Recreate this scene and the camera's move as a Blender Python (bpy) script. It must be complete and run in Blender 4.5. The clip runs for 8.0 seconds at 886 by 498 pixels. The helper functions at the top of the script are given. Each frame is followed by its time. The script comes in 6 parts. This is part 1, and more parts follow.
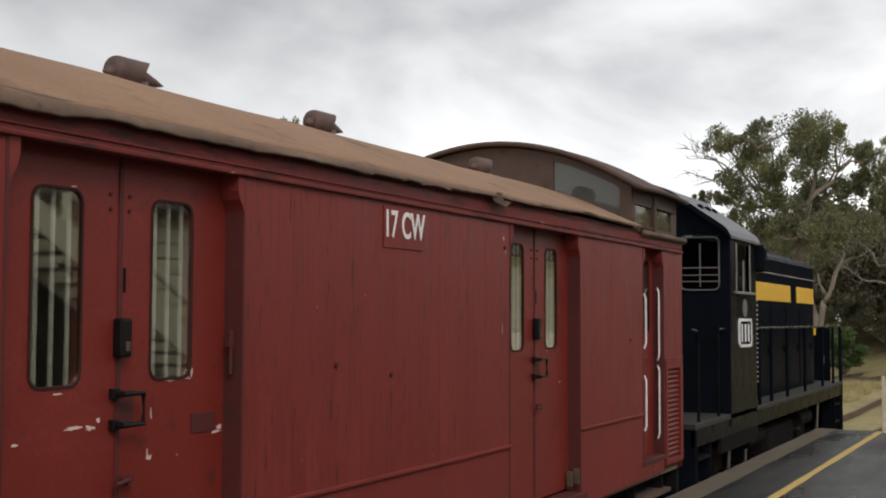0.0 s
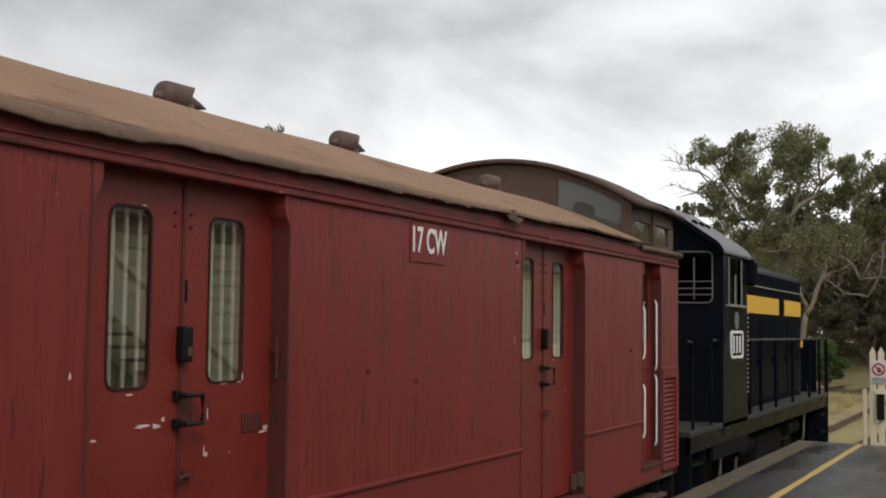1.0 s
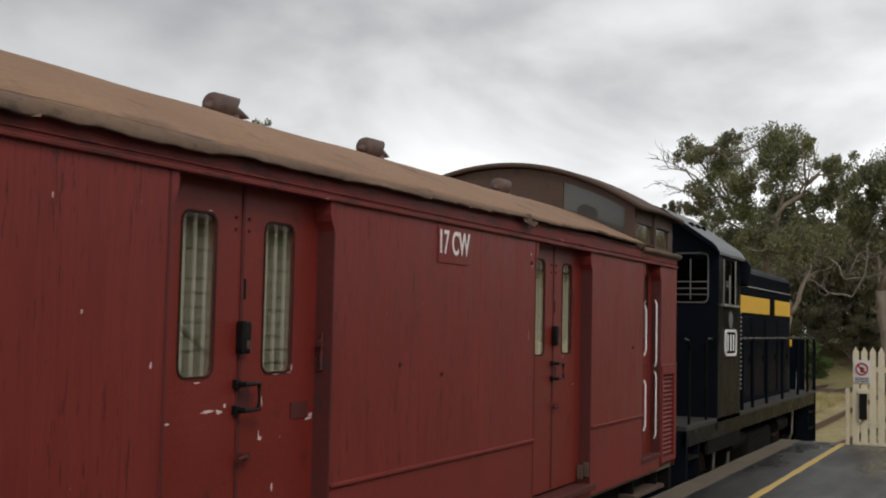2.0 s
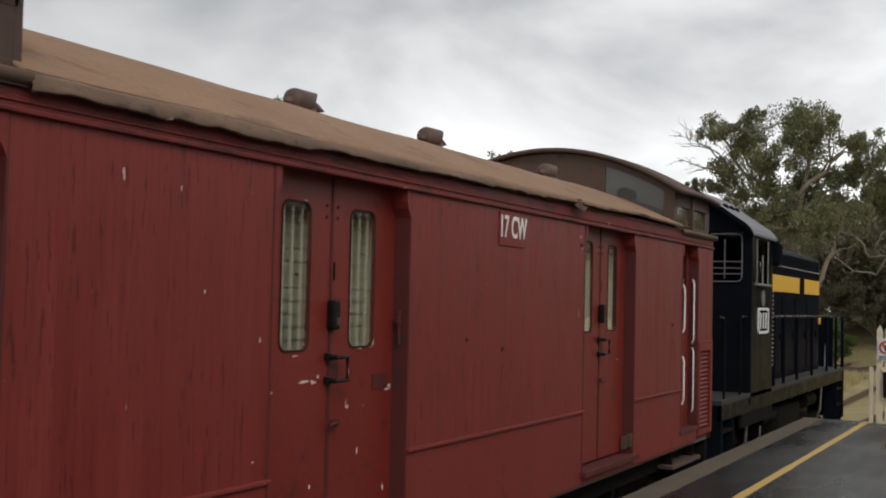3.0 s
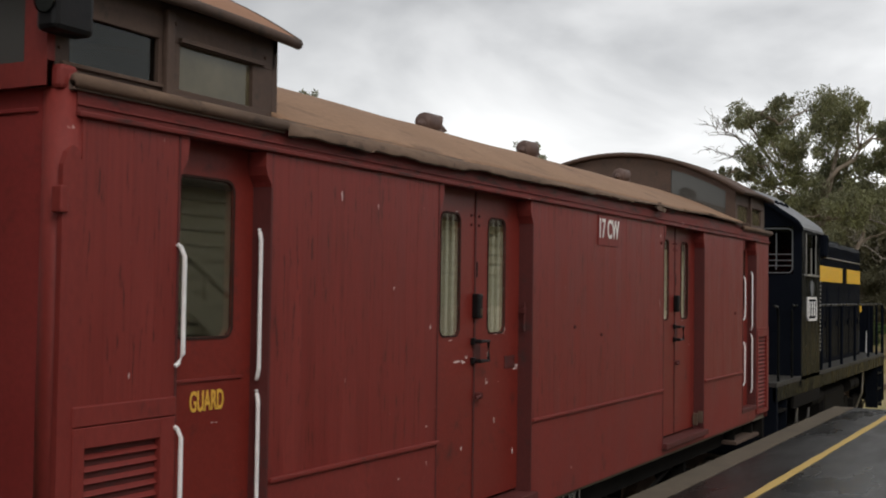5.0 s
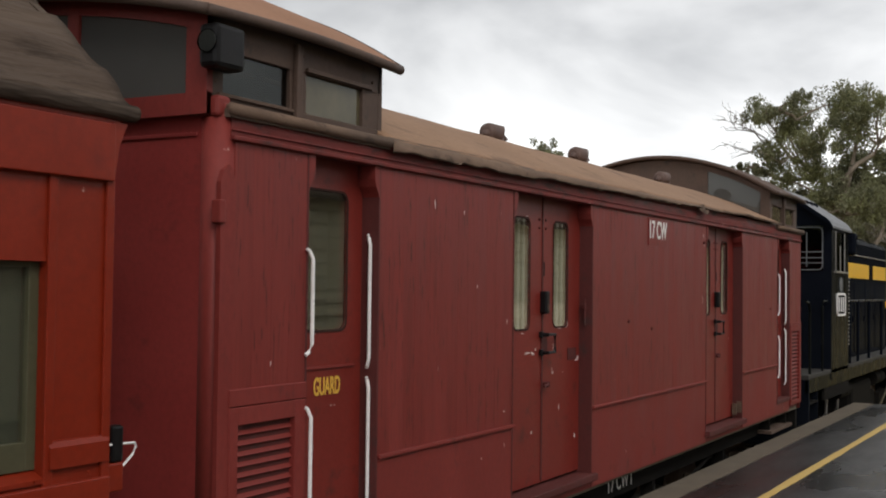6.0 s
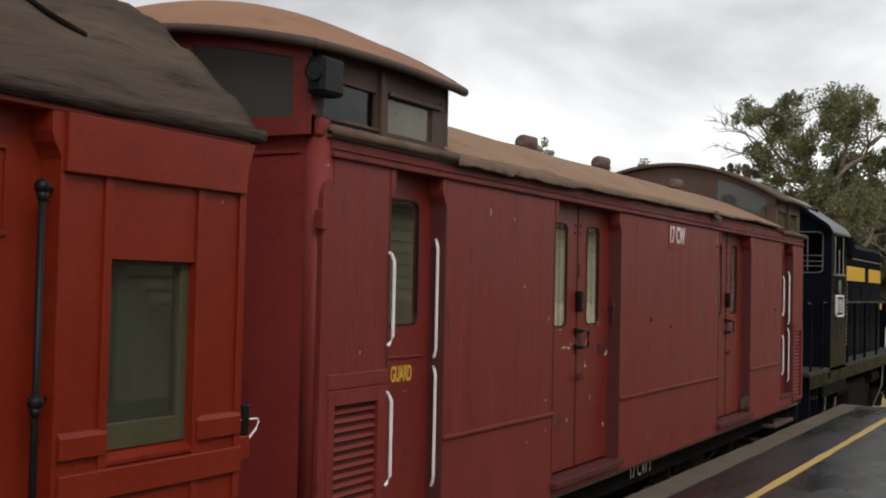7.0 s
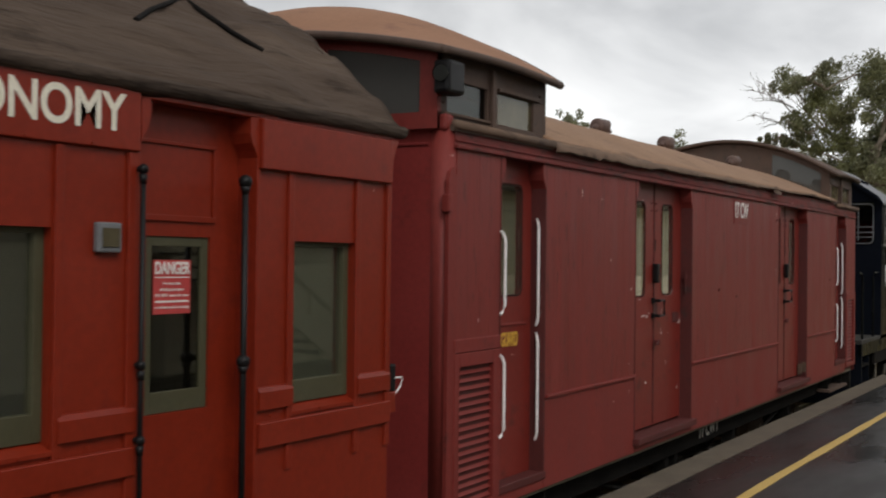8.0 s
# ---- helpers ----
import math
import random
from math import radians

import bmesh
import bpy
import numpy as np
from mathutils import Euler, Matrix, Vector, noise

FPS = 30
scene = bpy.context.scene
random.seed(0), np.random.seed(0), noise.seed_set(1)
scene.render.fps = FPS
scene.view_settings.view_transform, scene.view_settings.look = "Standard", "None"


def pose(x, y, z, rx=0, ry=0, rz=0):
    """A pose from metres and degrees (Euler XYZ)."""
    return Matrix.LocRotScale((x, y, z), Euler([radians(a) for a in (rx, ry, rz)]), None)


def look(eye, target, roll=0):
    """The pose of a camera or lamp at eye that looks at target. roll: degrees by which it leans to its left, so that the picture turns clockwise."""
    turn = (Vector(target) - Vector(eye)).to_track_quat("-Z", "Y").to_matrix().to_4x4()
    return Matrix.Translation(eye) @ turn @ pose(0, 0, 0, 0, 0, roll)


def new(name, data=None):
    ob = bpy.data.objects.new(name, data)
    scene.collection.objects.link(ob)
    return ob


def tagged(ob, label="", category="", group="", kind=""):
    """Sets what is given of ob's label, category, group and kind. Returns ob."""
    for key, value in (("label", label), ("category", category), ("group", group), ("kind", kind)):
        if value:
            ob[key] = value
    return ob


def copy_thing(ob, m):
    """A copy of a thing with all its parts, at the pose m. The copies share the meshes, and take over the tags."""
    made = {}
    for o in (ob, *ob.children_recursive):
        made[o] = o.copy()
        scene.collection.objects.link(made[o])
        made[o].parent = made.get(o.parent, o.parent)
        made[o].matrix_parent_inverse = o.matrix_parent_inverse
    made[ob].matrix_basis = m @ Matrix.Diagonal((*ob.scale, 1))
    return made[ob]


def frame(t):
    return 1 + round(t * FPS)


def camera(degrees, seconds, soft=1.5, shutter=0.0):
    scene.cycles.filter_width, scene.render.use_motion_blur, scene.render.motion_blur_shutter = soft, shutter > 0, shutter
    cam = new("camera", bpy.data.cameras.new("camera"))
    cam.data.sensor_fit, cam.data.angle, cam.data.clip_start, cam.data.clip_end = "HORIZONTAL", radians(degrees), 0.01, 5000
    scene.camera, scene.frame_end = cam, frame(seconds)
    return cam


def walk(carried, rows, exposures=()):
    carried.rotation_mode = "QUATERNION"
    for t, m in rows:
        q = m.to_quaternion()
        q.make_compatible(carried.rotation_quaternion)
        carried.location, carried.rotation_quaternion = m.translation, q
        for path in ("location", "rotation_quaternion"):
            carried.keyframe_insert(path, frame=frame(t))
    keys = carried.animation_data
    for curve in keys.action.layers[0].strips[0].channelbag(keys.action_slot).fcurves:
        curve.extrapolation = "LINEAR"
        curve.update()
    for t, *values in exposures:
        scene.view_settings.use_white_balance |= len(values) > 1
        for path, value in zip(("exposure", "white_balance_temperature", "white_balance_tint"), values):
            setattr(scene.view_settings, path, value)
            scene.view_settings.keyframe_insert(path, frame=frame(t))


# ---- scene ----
cam = camera(41.283, 8.0, soft=1.9, shutter=0.3)
EYE = (0.0, 0.0, 1.70)
# seconds, yaw to the left of the track's direction, pitch up, lean
TURNS = [
    (0.0, 26.976, 3.395, 0.275), (0.5, 26.595, 3.724, 0.411), (1.0, 26.204, 3.866, 0.743),
    (1.2, 25.975, 3.980, 0.810), (2.3, 25.540, 3.370, 1.500), (2.5, 25.820, 3.149, 1.664),
    (3.0, 26.570, 2.568, 1.349), (3.5, 27.225, 2.265, 1.196), (4.0, 27.433, 2.124, 1.171),
    (4.5, 27.326, 2.095, 1.304), (4.7, 27.442, 2.124, 1.150), (5.8, 28.728, 2.007, 0.645),
    (6.0, 28.668, 1.959, 0.731), (6.5, 28.253, 1.940, 1.166), (7.0, 28.194, 1.871, 1.268),
    (7.5, 28.030, 1.633, 1.228), (8.0, 29.899, 0.572, 0.683),
]


def aim(yaw, pitch, lean):
    y, p = radians(yaw), radians(pitch)
    way = Vector((math.cos(y) * math.cos(p), math.sin(y) * math.cos(p), math.sin(p)))
    return look(EYE, Vector(EYE) + way * 10, lean)


walk(cam, [(t, aim(y, p, r)) for t, y, p, r in TURNS],
     exposures=[(0.0, 0.20), (1.2, 0.20), (2.5, -0.10), (3.0, 0.04), (3.5, 0.08), (4.5, 0.0), (6.0, 0.18), (7.0, 0.15), (8.0, 0.02)])


# ---------- world and light ----------
def make_world():
    w = bpy.data.worlds.new("overcast_sky")
    w.use_nodes = True
    scene.world = w
    nt = w.node_tree
    nt.nodes.clear()
    n, l = nt.nodes.new, nt.links.new
    sky = n("ShaderNodeTexSky")
    sky.sky_type, sky.sun_disc = "NISHITA", False
    sky.sun_elevation, sky.sun_rotation = radians(43), radians(215)
    tc = n("ShaderNodeTexCoord")
    sep = n("ShaderNodeSeparateXYZ")
    l(tc.outputs["Generated"], sep.inputs[0])
    up = n("ShaderNodeMath"); up.operation = "MAXIMUM"; up.inputs[1].default_value = 0.0
    l(sep.outputs[2], up.inputs[0])
    add = n("ShaderNodeMath"); add.inputs[1].default_value = 0.34
    l(up.outputs[0], add.inputs[0])
    comb = n("ShaderNodeCombineXYZ")
    for i in (0, 1):
        d = n("ShaderNodeMath"); d.operation = "DIVIDE"
        l(sep.outputs[i], d.inputs[0]); l(add.outputs[0], d.inputs[1]); l(d.outputs[0], comb.inputs[i])
    mp = n("ShaderNodeMapping")
    mp.inputs["Location"].default_value = (3.1, 1.4, 0.7)
    mp.inputs["Rotation"].default_value = (0, 0, radians(25))
    mp.inputs["Scale"].default_value = (1.0, 1.15, 1.0)
    l(comb.outputs[0], mp.inputs[0])
    big = n("ShaderNodeTexNoise")
    big.inputs["Scale"].default_value, big.inputs["Detail"].default_value = 1.9, 6
    big.inputs["Roughness"].default_value, big.inputs["Distortion"].default_value = 0.46, 0.3
    l(mp.outputs[0], big.inputs["Vector"])
    ramp = n("ShaderNodeValToRGB")
    e = ramp.color_ramp.elements
    e[0].position, e[0].color = 0.34, (0.43, 0.435, 0.445, 1)
    e[1].position, e[1].color = 0.64, (0.96, 0.96, 0.955, 1)
    m = ramp.color_ramp.elements.new(0.50); m.color = (0.76, 0.762, 0.765, 1)
    l(big.outputs["Fac"], ramp.inputs[0])
    # thinner, brighter cloud towards the horizon
    hz = n("ShaderNodeMapRange")
    hz.inputs["From Min"].default_value, hz.inputs["From Max"].default_value = 0.04, 0.45
    hz.inputs["To Min"].default_value, hz.inputs["To Max"].default_value = 1.18, 0.60
    l(up.outputs[0], hz.inputs["Value"])
    # heavier cloud away from the sun
    az = n("ShaderNodeMapRange")
    for k, v in (("From Min", 0.1), ("From Max", 0.75), ("To Min", 1.18), ("To Max", 0.77)):
        az.inputs[k].default_value = v
    l(sep.outputs[1], az.inputs["Value"])
    both = n("ShaderNodeMath"); both.operation = "MULTIPLY"
    l(hz.outputs[0], both.inputs[0]); l(az.outputs[0], both.inputs[1])
    tone = n("ShaderNodeVectorMath"); tone.operation = "SCALE"
    l(ramp.outputs[0], tone.inputs[0]); l(both.outputs[0], tone.inputs["Scale"])
    dim = n("ShaderNodeVectorMath"); dim.operation = "SCALE"; dim.inputs["Scale"].default_value = 0.10
    l(sky.outputs[0], dim.inputs[0])
    mix = n("ShaderNodeMix"); mix.data_type = "RGBA"; mix.inputs[0].default_value = 0.94
    l(dim.outputs[0], mix.inputs[6]); l(tone.outputs[0], mix.inputs[7])
    bg = n("ShaderNodeBackground"); bg.inputs["Strength"].default_value = SKY
    l(mix.outputs[2], bg.inputs["Color"])
    out = n("ShaderNodeOutputWorld")
    l(bg.outputs[0], out.inputs[0])


SKY = 1.10
make_world()
sun = new("sun", bpy.data.lights.new("sun", "SUN"))
sun.data.energy, sun.data.angle, sun.data.color = 1.15, radians(26), (1.0, 0.97, 0.93)
sun.matrix_world = look((-10.5, -15.0, 17), (0, 0, 0))


# ---------- materials ----------
def shader(name):
    m = bpy.data.materials.new(name)
    m.use_nodes = True
    nt = m.node_tree
    return m, nt, nt.nodes["Principled BSDF"]


def noise_node(nt, scale, stretch=(1, 1, 1), detail=4, rough=0.55, coord=None):
    n, l = nt.nodes.new, nt.links.new
    if coord is None:
        coord = n("ShaderNodeTexCoord").outputs["Object"]
    mp = n("ShaderNodeMapping")
    mp.inputs["Scale"].default_value = stretch
    l(coord, mp.inputs[0])
    t = n("ShaderNodeTexNoise")
    t.inputs["Scale"].default_value, t.inputs["Detail"].default_value, t.inputs["Roughness"].default_value = scale, detail, rough
    l(mp.outputs[0], t.inputs["Vector"])
    return t.outputs["Fac"]


def span(nt, value, a, b, lo=0.0, hi=1.0):
    r = nt.nodes.new("ShaderNodeMapRange")
    for k, v in (("From Min", a), ("From Max", b), ("To Min", lo), ("To Max", hi)):
        r.inputs[k].default_value = v
    nt.links.new(value, r.inputs["Value"])
    return r.outputs[0]


def blend(nt, fac, a, b):
    m = nt.nodes.new("ShaderNodeMix")
    m.data_type = "RGBA"
    for slot, v in ((0, fac), (6, a), (7, b)):
        if isinstance(v, (tuple, float, int)):
            m.inputs[slot].default_value = (*v, 1) if isinstance(v, tuple) else v
        else:
            nt.links.new(v, m.inputs[slot])
    return m.outputs[2]


def bump(nt, bsdf, height, strength=0.3, distance=0.01):
    b = nt.nodes.new("ShaderNodeBump")
    b.inputs["Strength"].default_value, b.inputs["Distance"].default_value = strength, distance
    nt.links.new(height, b.inputs["Height"])
    nt.links.new(b.outputs[0], bsdf.inputs["Normal"])


def surface(name, a, b, rough=0.6, metal=0.0, scale=6.0, stretch=(1, 1, 1), grain=60.0, relief=0.2, rough2=None,
            dirt=None, dirt_from=0.58, chips=None, chips_from=0.70, chips_scale=14.0, chips_stretch=(1, 1, 0.8), per_piece=0.0, grain_stretch=None, gloss=0.5, depth=0.004):
    """A paint or raw material with large stains, a fine grain, optional dirt and chips."""
    m, nt, p = shader(name)
    big = noise_node(nt, scale, stretch, 5)
    fine = noise_node(nt, grain, grain_stretch or stretch, 3, 0.6)
    col = blend(nt, span(nt, big, 0.3, 0.7), a, b)
    col = blend(nt, span(nt, fine, 0.35, 0.75, 0.0, 0.35), col, tuple(c * 0.55 for c in a))
    if per_piece:
        info = nt.nodes.new("ShaderNodeObjectInfo")
        col = blend(nt, span(nt, info.outputs["Random"], 0, 1, 0, per_piece), col, tuple(c * 0.62 for c in b))
    if dirt:
        d = noise_node(nt, scale * 2.3, stretch, 6, 0.65)
        col = blend(nt, span(nt, d, dirt_from, dirt_from + 0.14), col, dirt)
    if chips:
        c = noise_node(nt, chips_scale, chips_stretch, 4, 0.6)
        col = blend(nt, span(nt, c, chips_from, chips_from + 0.02), col, chips)
    nt.links.new(col, p.inputs["Base Color"])
    p.inputs["Metallic"].default_value = metal
    nt.links.new(span(nt, big, 0.3, 0.7, rough, rough2 or min(1, rough + 0.15)), p.inputs["Roughness"])
    p.inputs["Specular IOR Level"].default_value = gloss
    bump(nt, p, fine, relief, depth)
    return m


def board_paint(name, a, b, crack=(0.062, 0.011, 0.007)):
    """Old red paint on upright boards: worn tone per board, dark splits along the grain, pale chips."""
    m, nt, p = shader(name)
    n, l = nt.nodes.new, nt.links.new
    info = n("ShaderNodeObjectInfo")
    base = n("ShaderNodeTexCoord")
    addv = n("ShaderNodeVectorMath")
    l(base.outputs["Object"], addv.inputs[0])
    seed = n("ShaderNodeCombineXYZ")
    for i, k in enumerate((9.0, 5.0, 17.0)):
        r = n("ShaderNodeMath"); r.operation = "MULTIPLY"; r.inputs[1].default_value = k
        l(info.outputs["Random"], r.inputs[0]); l(r.outputs[0], seed.inputs[i])
    l(seed.outputs[0], addv.inputs[1])
    co = addv.outputs[0]
    big = noise_node(nt, 2.2, (1, 1, 0.5), 5, 0.6, co)
    grain = noise_node(nt, 55, (1, 1, 0.035), 4, 0.6, co)
    split = noise_node(nt, 46, (1, 1, 0.10), 3, 0.7, co)
    gate = noise_node(nt, 3.0, (1, 1, 0.6), 3, 0.6, co)
    chip = noise_node(nt, 16, (1, 1, 0.45), 4, 0.6, co)
    col = blend(nt, span(nt, big, 0.32, 0.68), a, b)
    col = blend(nt, span(nt, info.outputs["Random"], 0, 1, 0, 0.07), col, tuple(c * 0.65 for c in a))
    col = blend(nt, span(nt, grain, 0.45, 0.75, 0, 0.35), col, tuple(c * 0.5 for c in a))
    both = n("ShaderNodeMath"); both.operation = "MULTIPLY"
    l(span(nt, split, 0.585, 0.645, 0, 0.8), both.inputs[0]); l(span(nt, gate, 0.42, 0.52), both.inputs[1])
    worn = noise_node(nt, 7.0, (1, 1, 0.18), 5, 0.65, co)
    col = blend(nt, span(nt, worn, 0.56, 0.72, 0, 0.3), col, tuple(c * 0.55 for c in a))
    col = blend(nt, both.outputs[0], col, crack)
    col = blend(nt, span(nt, chip, 0.735, 0.745, 0, 0.8), col, (0.42, 0.25, 0.22))
    l(col, p.inputs["Base Color"])
    l(span(nt, big, 0.3, 0.7, 0.42, 0.60), p.inputs["Roughness"])
    p.inputs["Specular IOR Level"].default_value = 0.36
    bump(nt, p, grain, 0.25, 0.004)
    return m


def glass(name, tint=(0.75, 0.8, 0.76), gloss=0.08, edge=0.9, film=0.0, grime=(0.1, 0.09, 0.07)):
    m = bpy.data.materials.new(name)
    m.use_nodes = True
    nt = m.node_tree
    nt.nodes.clear()
    n, l = nt.nodes.new, nt.links.new
    lw = n("ShaderNodeLayerWeight"); lw.inputs["Blend"].default_value = 0.5
    pw = n("ShaderNodeMath"); pw.operation = "POWER"; pw.inputs[1].default_value = 3.0
    l(lw.outputs["Facing"], pw.inputs[0])
    fr = n("ShaderNodeMapRange")
    fr.inputs["To Min"].default_value, fr.inputs["To Max"].default_value = gloss, edge
    l(pw.outputs[0], fr.inputs["Value"])
    tr = n("ShaderNodeBsdfTransparent"); tr.inputs[0].default_value = (*tint, 1)
    gl = n("ShaderNodeBsdfGlossy"); gl.inputs["Roughness"].default_value = 0.03
    gl.inputs[0].default_value = (0.95, 0.97, 0.93, 1)
    mix = n("ShaderNodeMixShader")
    out = n("ShaderNodeOutputMaterial")
    clear = tr.outputs[0]
    # flat tint over the pane; strong films also paint in reflections
    if film:
        df = n("ShaderNodeBsdfDiffuse"); df.inputs[0].default_value = (*grime, 1)
        veil = n("ShaderNodeMixShader")
        l(span(nt, noise_node(nt, 5.0, (1, 1, 1), 5, 0.6), 0.3, 0.7, film * 0.75, min(1.0, film * 1.2)), veil.inputs[0])
        l(clear, veil.inputs[1]); l(df.outputs[0], veil.inputs[2])
        clear = veil.outputs[0]
    l(fr.outputs[0], mix.inputs[0]); l(clear, mix.inputs[1]); l(gl.outputs[0], mix.inputs[2])
    l(mix.outputs[0], out.inputs[0])
    return m


MAROON_A, MAROON_B = (0.186, 0.0240, 0.0190), (0.226, 0.0325, 0.0252)
M = {}
M["board"] = board_paint("weathered_maroon_boards", MAROON_A, MAROON_B)
M["maroon"] = surface("maroon_paint", MAROON_A, (0.228, 0.0315, 0.0245), 0.5, scale=2.5, stretch=(1, 1, 0.5), grain=45,
                      dirt=(0.06, 0.018, 0.015), dirt_from=0.6, chips=(0.45, 0.27, 0.24), chips_from=0.73, gloss=0.38)
# Lit copy of the maroon: brightens the ends against shade between the vehicles.
M["maroon_end"] = surface("lightened_maroon_end_paint", (0.235, 0.028, 0.025), (0.285, 0.037, 0.032), 0.45, scale=2.2, grain=40,
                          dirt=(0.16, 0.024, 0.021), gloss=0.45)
M["maroon_door"] = surface("chipped_maroon_door_paint", (0.180, 0.0205, 0.0145), (0.218, 0.0275, 0.019), 0.38, scale=2.0, grain=50,
                           dirt=(0.085, 0.019, 0.016), chips=(0.62, 0.45, 0.42), chips_from=0.73, chips_scale=7, chips_stretch=(0.6, 1, 1.7), gloss=0.38)
# Dark maroon: grime, plus shade painted in for door recesses and louvre gaps.
M["maroon_dark"] = surface("grimy_shaded_maroon_paint", (0.080, 0.0125, 0.0105), (0.108, 0.018, 0.015), 0.6, scale=3, grain=40,
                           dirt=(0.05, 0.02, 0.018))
M["canvas"] = surface("brown_roof_canvas", (0.262, 0.152, 0.090), (0.340, 0.206, 0.128), 0.9, scale=1.6, stretch=(0.6, 1, 1), grain=38,
                      relief=0.5, dirt=(0.18, 0.105, 0.066), dirt_from=0.55)
M["cupola_roof"] = surface("red_brown_roof_canvas", (0.285, 0.142, 0.080), (0.345, 0.182, 0.108), 0.9, scale=1.5, grain=40, relief=0.35,
                           dirt=(0.22, 0.105, 0.068))
M["cupola"] = surface("dark_brown_grimy_paint", (0.072, 0.043, 0.031), (0.110, 0.068, 0.049), 0.65, scale=4, grain=40,
                      dirt=(0.045, 0.033, 0.027))
M["lip"] = surface("grimy_roof_edge", (0.085, 0.054, 0.040), (0.135, 0.085, 0.062), 0.85, scale=5, grain=50, relief=0.4)
M["torn_edge"] = surface("weathered_canvas_edge", (0.125, 0.078, 0.054), (0.215, 0.138, 0.094), 0.9, scale=5, stretch=(0.5, 1, 1), grain=40, relief=0.5, dirt=(0.07, 0.045, 0.033), dirt_from=0.56)
M["fascia"] = surface("grimy_peeling_maroon_fascia", (0.135, 0.0195, 0.0165), (0.195, 0.0285, 0.0235), 0.55, scale=3.0, stretch=(0.6, 1, 2.0), grain=45, relief=0.4, dirt=(0.058, 0.017, 0.014), dirt_from=0.52, chips=(0.33, 0.17, 0.15), chips_from=0.70, chips_scale=9, chips_stretch=(0.5, 1, 2.2), gloss=0.36)
M["vent"] = surface("rusty_brown_ventilator_metal", (0.10, 0.06, 0.05), (0.15, 0.095, 0.077), 0.55, 0.2, scale=7, grain=50,
                    dirt=(0.08, 0.04, 0.03))
M["iron"] = surface("black_iron", (0.006, 0.006, 0.0065), (0.014, 0.012, 0.012), 0.33, 0.0, scale=9, grain=60, gloss=0.2)
M["grime"] = surface("oily_underframe_grime", (0.009, 0.008, 0.0075), (0.021, 0.019, 0.017), 0.75, scale=5, grain=40, relief=0.4, gloss=0.06)
M["white"] = surface("white_handrail_paint", (0.90, 0.87, 0.85), (0.94, 0.92, 0.90), 0.35, scale=6, grain=9, relief=0.05, dirt=(0.6, 0.5, 0.46), dirt_from=0.72)
M["letter"] = surface("white_lettering", (0.84, 0.80, 0.76), (0.90, 0.87, 0.83), 0.55, scale=8, grain=60)
M["cream_letter"] = surface("cream_lettering", (0.80, 0.74, 0.60), (0.86, 0.81, 0.68), 0.5, scale=8, grain=60)
M["yellow"] = surface("yellow_lettering", (0.72, 0.40, 0.05), (0.80, 0.47, 0.07), 0.5, scale=8, grain=60)
M["undercoat"] = surface("pale_pink_undercoat", (0.62, 0.45, 0.42), (0.74, 0.60, 0.57), 0.7, scale=20, grain=80)
M["rubber"] = surface("perished_window_rubber", (0.036, 0.018, 0.014), (0.055, 0.027, 0.021), 0.7, scale=9, grain=50, gloss=0.15)
M["glass"] = glass("window_glass", (0.86, 0.87, 0.83), 0.32, 0.9, 0.03, (0.16, 0.15, 0.11))
M["guard_glass"] = glass("dim_guard_door_glass", (0.7, 0.7, 0.62), 0.15, 0.7, 0.06, (0.14, 0.13, 0.09))
# Olive film stands in for weatherboards mirrored in the lookout's side panes.
M["olive_film_glass"] = glass("olive_filmed_window_glass", (0.30, 0.29, 0.235), 0.05, 0.22, 0.72, (0.135, 0.112, 0.066))
# Near-opaque grey film paints the dull reflection on the lookout's end panes.
M["lookout_glass"] = glass("grey_filmed_lookout_glass", (0.10, 0.10, 0.09), 0.05, 0.16, 1.25, (0.085, 0.082, 0.076))
M["door_glass"] = glass("clear_door_glass", (0.5, 0.5, 0.45), 0.13, 0.6)
M["sash_glass"] = glass("dull_sash_glass", (0.86, 0.88, 0.82), 0.075, 0.6, 0.2, (0.085, 0.085, 0.062))
M["cab_glass"] = glass("dark_cab_glass", (0.30, 0.32, 0.32), 0.03, 0.25)
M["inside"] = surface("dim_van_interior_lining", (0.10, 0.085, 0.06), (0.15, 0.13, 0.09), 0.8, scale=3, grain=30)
M["blind"] = surface("faded_grey_green_blind", (0.058, 0.062, 0.043), (0.078, 0.082, 0.059), 0.8, scale=3, grain=40)
M["bar"] = surface("pale_window_bars", (0.72, 0.71, 0.64), (0.80, 0.79, 0.72), 0.5, scale=6, grain=40)
M["red"] = surface("bright_carriage_red_paint", (0.205, 0.0182, 0.0058), (0.243, 0.0232, 0.0080), 0.30, scale=2.0, grain=30, relief=0.08,
                   dirt=(0.165, 0.016, 0.007), chips=(0.5, 0.3, 0.26), chips_from=0.75, gloss=0.35)
M["green"] = surface("olive_green_sash_paint", (0.062, 0.058, 0.028), (0.086, 0.080, 0.042), 0.5, scale=5, grain=40)
M["felt"] = surface("grey_brown_wrinkled_roof_felt", (0.068, 0.047, 0.035), (0.118, 0.086, 0.065), 0.85, scale=1.8, stretch=(0.35, 1.5, 1), grain=7.0,
                    grain_stretch=(0.25, 1.6, 1.6), relief=0.9, dirt=(0.030, 0.021, 0.015), dirt_from=0.55, depth=0.06, gloss=0.14)
M["loco"] = surface("blue_black_gloss_paint", (0.0065, 0.0080, 0.0125), (0.0095, 0.0115, 0.0165), 0.14, scale=3, grain=30, relief=0.02, rough2=0.22)
